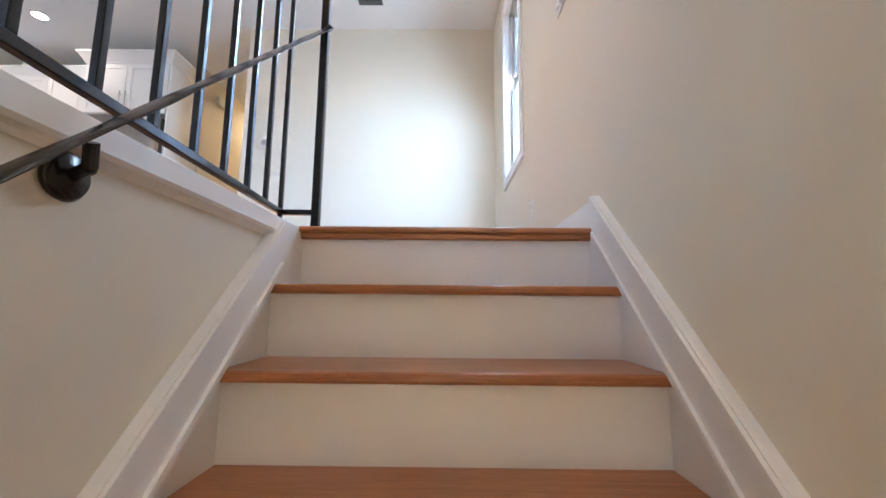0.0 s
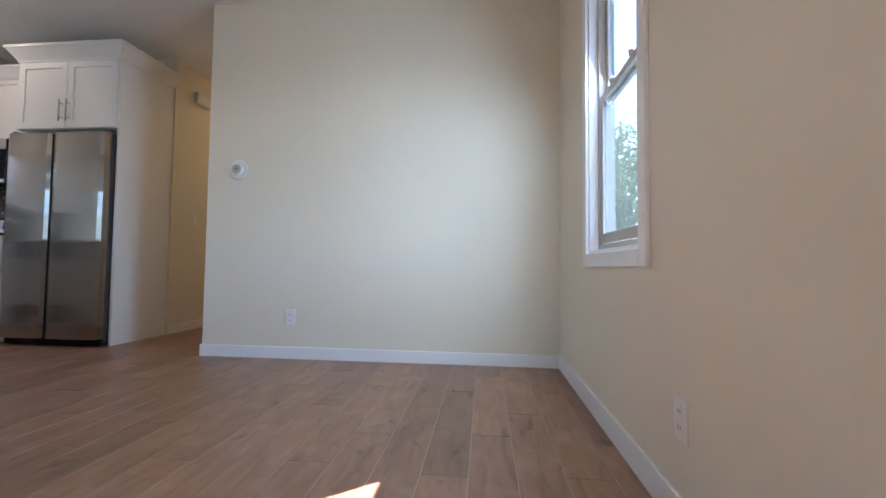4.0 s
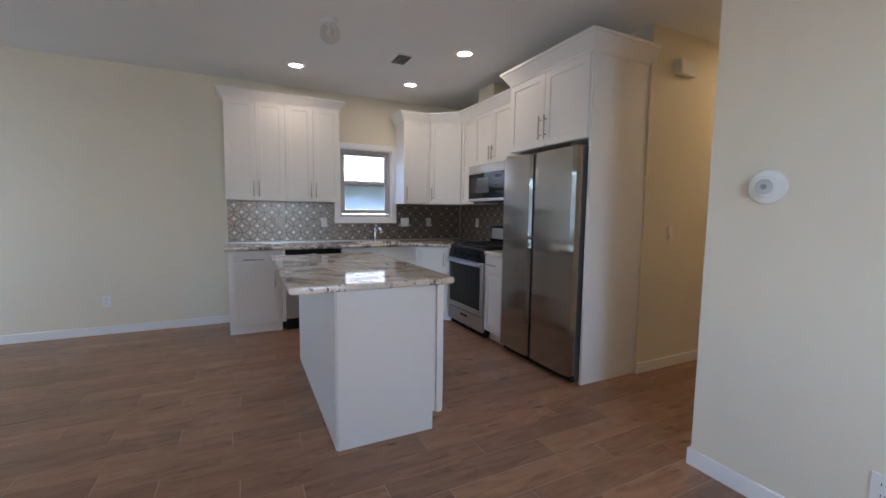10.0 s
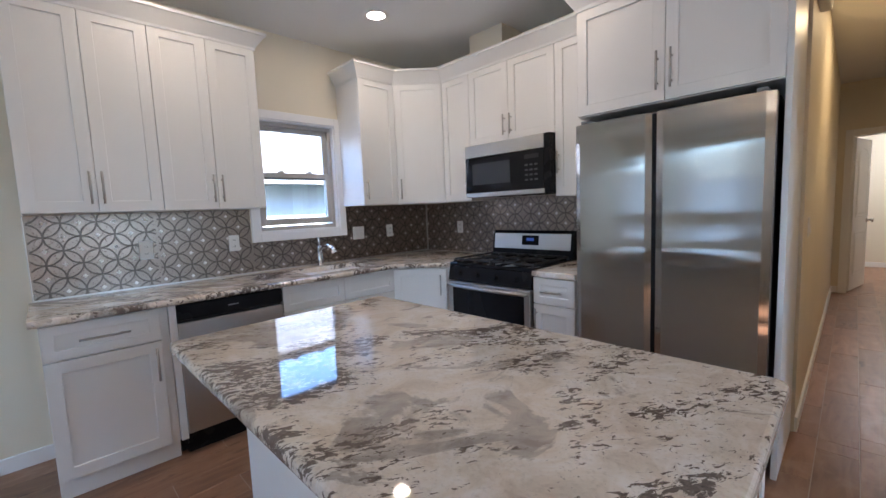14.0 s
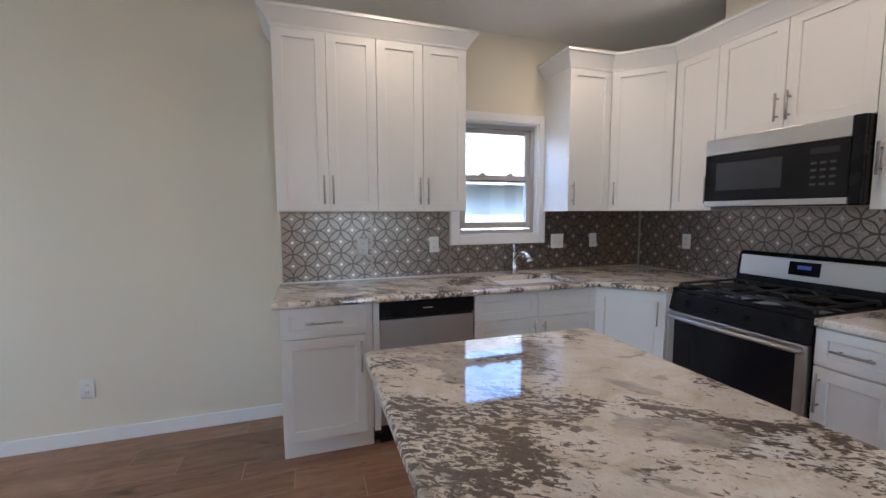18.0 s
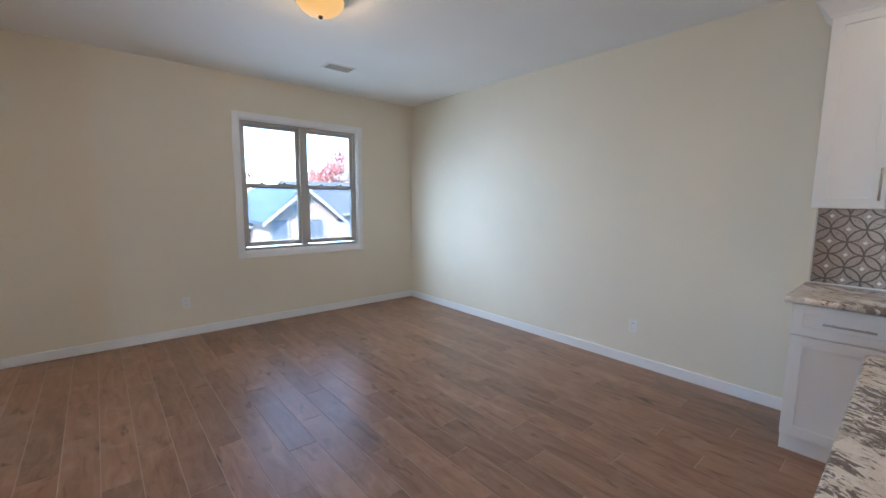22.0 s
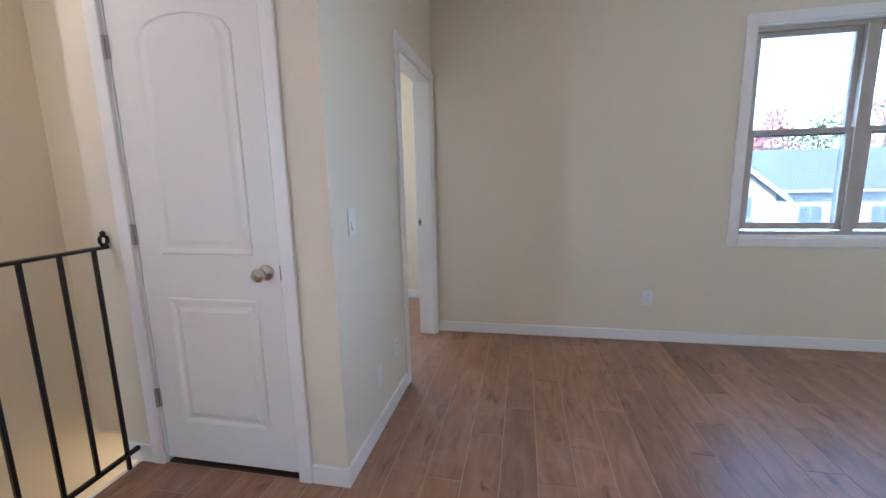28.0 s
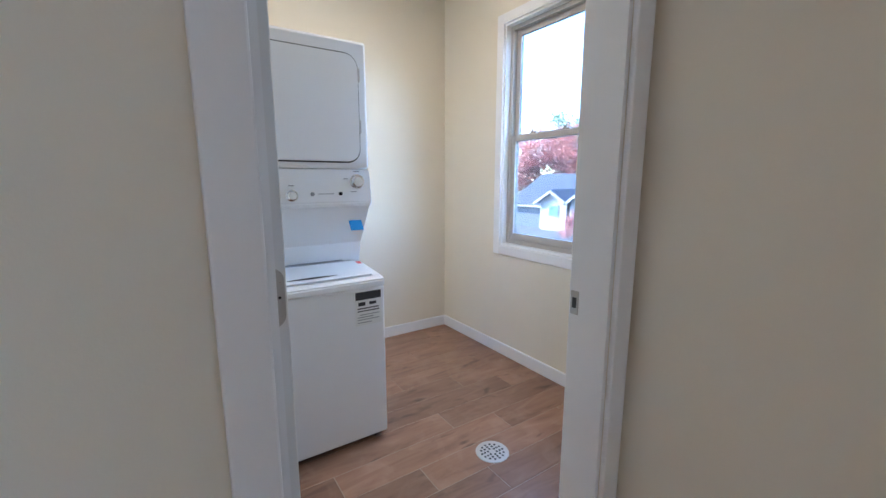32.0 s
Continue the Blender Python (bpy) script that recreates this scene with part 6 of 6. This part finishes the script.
def tree(x, y, height, crown_r, leaves, mat_, label, seed, base=0.35, leaf=0.16):
    rnd = random.Random(seed)
    t = thing("tree", x, y, GROUND, label, "tree", "trees")
    bm_ = B()
    pts = [Vector((x, y, GROUND))]
    for i in range(5):
        pts.append(pts[-1] + Vector((rnd.uniform(-0.25, 0.25), rnd.uniform(-0.25, 0.25), height * 0.16)))
    for i, (a, b) in enumerate(zip(pts, pts[1:])):
        tube(bm_, a, b, height * (0.026 - 0.004 * i), 8, height * (0.026 - 0.004 * (i + 1)))
    tips = []
    for i in range(16):
        a = pts[2 + i % 4]
        t_ = rnd.uniform(0, math.tau)
        el = rnd.uniform(0.15, 1.1)
        L = crown_r * rnd.uniform(0.55, 1.05)
        b = a + Vector((math.cos(t_) * math.cos(el), math.sin(t_) * math.cos(el), math.sin(el))) * L
        tube(bm_, a, b, height * 0.008, 6, height * 0.002)
        tips += [a.lerp(b, 0.6), b]
    part("trunk", bm_, BARK, t)
    vs, fs_ = [], []
    mid = Vector((x, y, GROUND + height * (0.5 + base * 0.4)))
    for tip in tips + [mid] * 4:
        rr = crown_r * rnd.uniform(0.22, 0.42)
        for k in range(leaves // (len(tips) + 4)):
            d = Vector((rnd.gauss(0, 1), rnd.gauss(0, 1), rnd.gauss(0, 0.8)))
            c = tip + d * rr * 0.55
            n_ = Vector((rnd.gauss(0, 1), rnd.gauss(0, 1), rnd.gauss(0, 1))).normalized()
            u = n_.orthogonal().normalized() * leaf * rnd.uniform(0.6, 1.2)
            v = n_.cross(u) * 0.55
            o = len(vs)
            vs += [c - u, c + v, c + u, c - v]
            fs_.append((o, o + 1, o + 2, o + 3))
    me = bpy.data.meshes.new("crown")
    me.from_pydata([Vector(p) - t.location for p in vs], [], fs_)
    me.materials.append(mat_)
    ob = new("crown", me)
    ob.parent = t
    return t


def house(x, y, w, d, h, rise, ridge, wallm, roofm, label, windows=(), front=1):
    """A gabled house; ridge 'x' or 'y'. windows on its +y face (front=1): (offset, z, width, height, material)."""
    t = thing("house", x, y, GROUND, label, "house", "houses")
    z0, z1 = GROUND, GROUND + h
    bm_ = B()
    if ridge == "y":
        prism(bm_, [(x - w / 2, z0), (x + w / 2, z0), (x + w / 2, z1), (x, z1 + rise), (x - w / 2, z1)], "y", y - d / 2, y + d / 2)
    else:
        prism(bm_, [(y - d / 2, z0), (y + d / 2, z0), (y + d / 2, z1), (y, z1 + rise), (y - d / 2, z1)], "x", x - w / 2, x + w / 2)
    part("wall", bm_, wallm, t)
    o = 0.45
    bm_ = B()
    if ridge == "y":
        k = rise / (w / 2)
        for s_ in (-1, 1):
            prism(bm_, [(x, z1 + rise + 0.03), (x + s_ * (w / 2 + o), z1 - o * k + 0.03), (x + s_ * (w / 2 + o), z1 - o * k + 0.2), (x, z1 + rise + 0.2)], "y", y - d / 2 - o, y + d / 2 + o)
    else:
        k = rise / (d / 2)
        for s_ in (-1, 1):
            prism(bm_, [(y, z1 + rise + 0.03), (y + s_ * (d / 2 + o), z1 - o * k + 0.03), (y + s_ * (d / 2 + o), z1 - o * k + 0.2), (y, z1 + rise + 0.2)], "x", x - w / 2 - o, x + w / 2 + o)
    part("roof", bm_, roofm, t)
    bm_ = B()
    fy = y + d / 2
    if ridge == "y":
        k = rise / (w / 2)
        for s_ in (-1, 1):
            prism(bm_, [(x, z1 + rise - 0.12), (x + s_ * (w / 2 + o), z1 - o * k - 0.12), (x + s_ * (w / 2 + o), z1 - o * k + 0.12), (x, z1 + rise + 0.12)], "y", fy + o + 0.01, fy + o + 0.05)
    else:
        k = rise / (d / 2)
        box(bm_, x - w / 2 - o, x + w / 2 + o, fy + o + 0.01, fy + o + 0.10, z1 - o * k - 0.05, z1 - o * k + 0.12)
    part("fascia", bm_, WHITEB, t)
    for ox, z, ww, hh, m_ in windows:
        bm_ = B()
        box(bm_, x + ox - ww / 2 - 0.09, x + ox + ww / 2 + 0.09, fy + 0.005, fy + 0.07, GROUND + z - 0.09, GROUND + z + hh + 0.09)
        wf = part("window", bm_, WHITEB, t)
        n_ = 2 if ww > 0.9 else 1
        for q in range(n_):
            a = x + ox - ww / 2 + q * ww / n_
            bm_ = B()
            box(bm_, a + 0.03, a + ww / n_ - 0.03, fy + 0.071, fy + 0.09, GROUND + z, GROUND + z + hh)
            part("pane", bm_, m_, wf)
    return t


FARPANE = mat("far_window_glass", 0.08, 0, (0.10, 0.13, 0.16))
house(-12.75, -31, 4.3, 10, 3.4, 1.75, "y", TANB, SKYROOF, "tan gabled house, the sky's blue painted into its shingle roof", [(1.55, 2.2, 0.92, 1.1, FARPANE), (-0.65, 2.2, 0.92, 1.1, FARPANE), (0.55, 3.75, 0.28, 0.5, FARPANE)])
house(-7.2, -34, 6.5, 9, 2.95, 2.3, "x", WHITEB, SHINGLE, "pale house wing with a steep grey roof", [(-1.2, 0.8, 1.4, 1.3, FARPANE), (1.4, 0.8, 1.4, 1.3, FARPANE)])
house(-24, -40, 15, 11, 3.4, 2.6, "x", WHITEB, SHINGLE, "white house with a broad grey shingle roof", [(-5, 0.9, 1.4, 1.3, FARPANE), (-1.5, 0.9, 1.2, 1.3, FARPANE), (2.5, 0.9, 1.4, 1.3, FARPANE)])
house(19.2, -38.5, 16, 9, 2.2, 2.6, "x", SLATEW, SHINGLE_B, "white house with a grey roof", [(2.6, 0.6, 1.3, 1.3, BLUED), (-2.5, 0.6, 1.4, 1.3, FARPANE)])
for gx, gw in ((21.3, 2.9), (18.3, 2.4), (15.4, 2.6)):
    house(gx, -34.5, gw, 3, 2.55, 0.85, "y", WHITEB, SHINGLE_B, "small white gabled bay with a blue window", [(-0.1, 1.3, 1.0, 0.9, BLUED)])
house(8.5, -44, 14, 9, 3.0, 2.6, "x", TANB, SHINGLE_B, "tan house down the street", [(-3, 0.9, 1.4, 1.3, FARPANE), (3, 0.9, 1.4, 1.3, FARPANE)])
# the neighbour beyond the kitchen window
nbh = thing("house", -13.0, -1.5, GROUND, "white sided neighbour house beside the kitchen", "house", "houses")
bm = B()
for k in range(25):
    z = GROUND + 0.2 * k
    prism(bm, [(-10.6, z), (-10.572, z), (-10.592, z + 0.2), (-10.6, z + 0.2)], "y", -9, 7)
box(bm, -17, -10.6, -9, 7, GROUND, GROUND + 5.0)
part("wall", bm, GREYB, nbh, "pale grey lap siding")
bm = boxes((-10.6, -10.05, -9.4, 7.4, 1.87, 1.98), (-10.1, -9.98, -9.4, 7.4, 1.86, 2.03))
part("eave", bm, WHITEB, nbh, "white eave board")
bm = boxes((-10.59, -10.5, -9.0, 7.0, 1.06, 1.34))
part("belt_board", bm, WHITEB, nbh)
bm = B()
prism(bm, [(-9.95, 2.06), (-13.8, 4.3), (-17.4, 2.06), (-17.4, 1.9), (-13.8, 4.1), (-9.95, 1.99)], "y", -9.4, 7.4)
part("roof", bm, SHINGLE_W, nbh, "pale shingle roof")
for i in range(11):
    z = 2.06 + 0.2 * i
    x = -9.95 - (z - 2.06) / 2.24 * 3.85
    part("shingle_row", boxes((x - 0.36, x + 0.0, -9.4, 7.4, z + 0.005, z + 0.026)), SHINGLE_W, nbh)

tree(-33.5, -46.5, 12.0, 3.4, 5000, REDL, "red maple behind the white house", 3, leaf=0.10)
tree(-15, -52, 6.5, 4, 5000, MIXL, "orange and green autumn tree behind the houses", 5, leaf=0.2)
tree(-27, -53, 9.0, 4.0, 6000, REDL, "red autumn tree behind the houses", 6, leaf=0.2)
tree(-6, -58, 8, 5, 4000, MIXL, "autumn tree behind the houses", 7, leaf=0.2)
tree(-33, -54, 9, 5, 4000, GREENL, "green tree behind the houses", 8, leaf=0.2)
tree(25, -52, 10, 4.5, 9000, REDL, "red autumn tree behind the white house", 9, leaf=0.2)
tree(32, -50, 10, 4.5, 9000, REDL, "red autumn tree behind the roofs", 10, leaf=0.2)
tree(39, -48, 9.6, 4.5, 9000, REDL, "red autumn tree at the end of the row", 19, leaf=0.2)
tree(40, -58, 14, 4.5, 7000, GREENL, "green tree behind the white house", 11, leaf=0.2)
tree(14.6, -34.0, 14.0, 3.6, 6000, GREENL, "green tree across the front yard", 12, leaf=0.13)
tree(15.4, -28.0, 2.0, 0.9, 2200, REDL, "low red shrub before the gabled houses", 13, leaf=0.07)
tree(5.6, 8.6, 7.6, 2.6, 7000, GREENL, "dense green tree outside the stair window", 14, leaf=0.10)
tree(9.5, 9.0, 8.6, 3.2, 6000, GREENL, "tall green tree behind the stair window", 15, leaf=0.12)
tree(3.6, 6.2, 4.4, 1.6, 4000, MIXL, "yellowing bush tree outside the stair window", 16, leaf=0.08)
tree(13.5, -2.0, 6.5, 3.0, 4000, GREENL, "green tree beside the house", 17, leaf=0.12)
tree(5.2, 14.0, 9.0, 3.6, 6000, GREENL, "broad green tree in the side yard", 18, leaf=0.14)
bm = boxes((4.4, 4.46, -12, 14, GROUND, GROUND + 1.5))
solid("fence", bm, WHITEB, "white side yard fence", "fence")

# ---- plank tiles ----
PW, PL = 0.163, 0.92
ROOMS = [(XL, -2.044, YF, YK), (-2.044, STX - 0.0065, -4.757, STY + 0.087), (-2.044, 0.0, STY + 0.087, 0.0), (XH, XT, YK, FH), (XH, -0.5, FH, FH + 2.9), (-2.044, LX, LY, -5.42)]
rnd = random.Random(5)
planks = []
for rx0, rx1, ry0, ry1 in ROOMS:
    i = math.floor((rx0 + 2.37) / PW)
    while -2.37 + i * PW < rx1:
        a, b = max(rx0, -2.37 + i * PW), min(rx1, -2.37 + (i + 1) * PW)
        off = (i % 3) * PL / 3 + (0.04 if i % 2 else 0)
        j = math.floor((ry0 - off) / PL)
        while off + j * PL < ry1:
            c, d = max(ry0, off + j * PL), min(ry1, off + (j + 1) * PL)
            if b - a > 0.008 and d - c > 0.02:
                planks.append((a, b, c, d))
            j += 1
        i += 1
planks.sort(key=lambda p: math.hypot((p[0] + p[1]) / 2 + 2.6, ((p[2] + p[3]) / 2 + 3.6) * 0.8))


def plank_verts(w, l, top=0.0):
    g, c = 0.0017, 0.0007
    w, l = w / 2 - g, l / 2 - g
    out = []
    for z, k in ((-0.0095, 0.0), (top - c, 0.0), (top, c)):
        out += [(-w + k, -l + k, z), (w - k, -l + k, z), (w - k, l - k, z), (-w + k, l - k, z)]
    return out


FACES = [(8, 9, 10, 11)] + [(q + r, (q + 1) % 4 + r, (q + 1) % 4 + r + 4, q + r + 4) for r in (0, 4) for q in range(4)]
floor_ob = bpy.data.objects["floor"]
shared = {}
for a, b, c, d in planks[:300]:
    key = (round(b - a, 4), round(d - c, 4))
    if key not in shared:
        me = bpy.data.meshes.new("plank")
        me.from_pydata(plank_verts(*key), [], FACES)
        me.materials.append(TILE)
        shared[key] = me
    ob = new("plank", shared[key])
    ob.parent = floor_ob
    ob.location = Vector(((a + b) / 2, (c + d) / 2, rnd.uniform(-0.0004, 0.0003))) - floor_ob.location
vs, fs_ = [], []
for a, b, c, d in planks[300:]:
    o = len(vs)
    vs += [(x + (a + b) / 2, y + (c + d) / 2, z) for x, y, z in plank_verts(b - a, d - c)]
    fs_ += [tuple(q + o for q in f_) for f_ in FACES]
me = bpy.data.meshes.new("plank_field")
me.from_pydata([Vector(v) - floor_ob.location for v in vs], [], fs_)
me.materials.append(TILE)
ob = new("plank_field", me)
ob.parent = floor_ob
tagged(ob, "wood-look plank tiles farther off", kind="stuff")
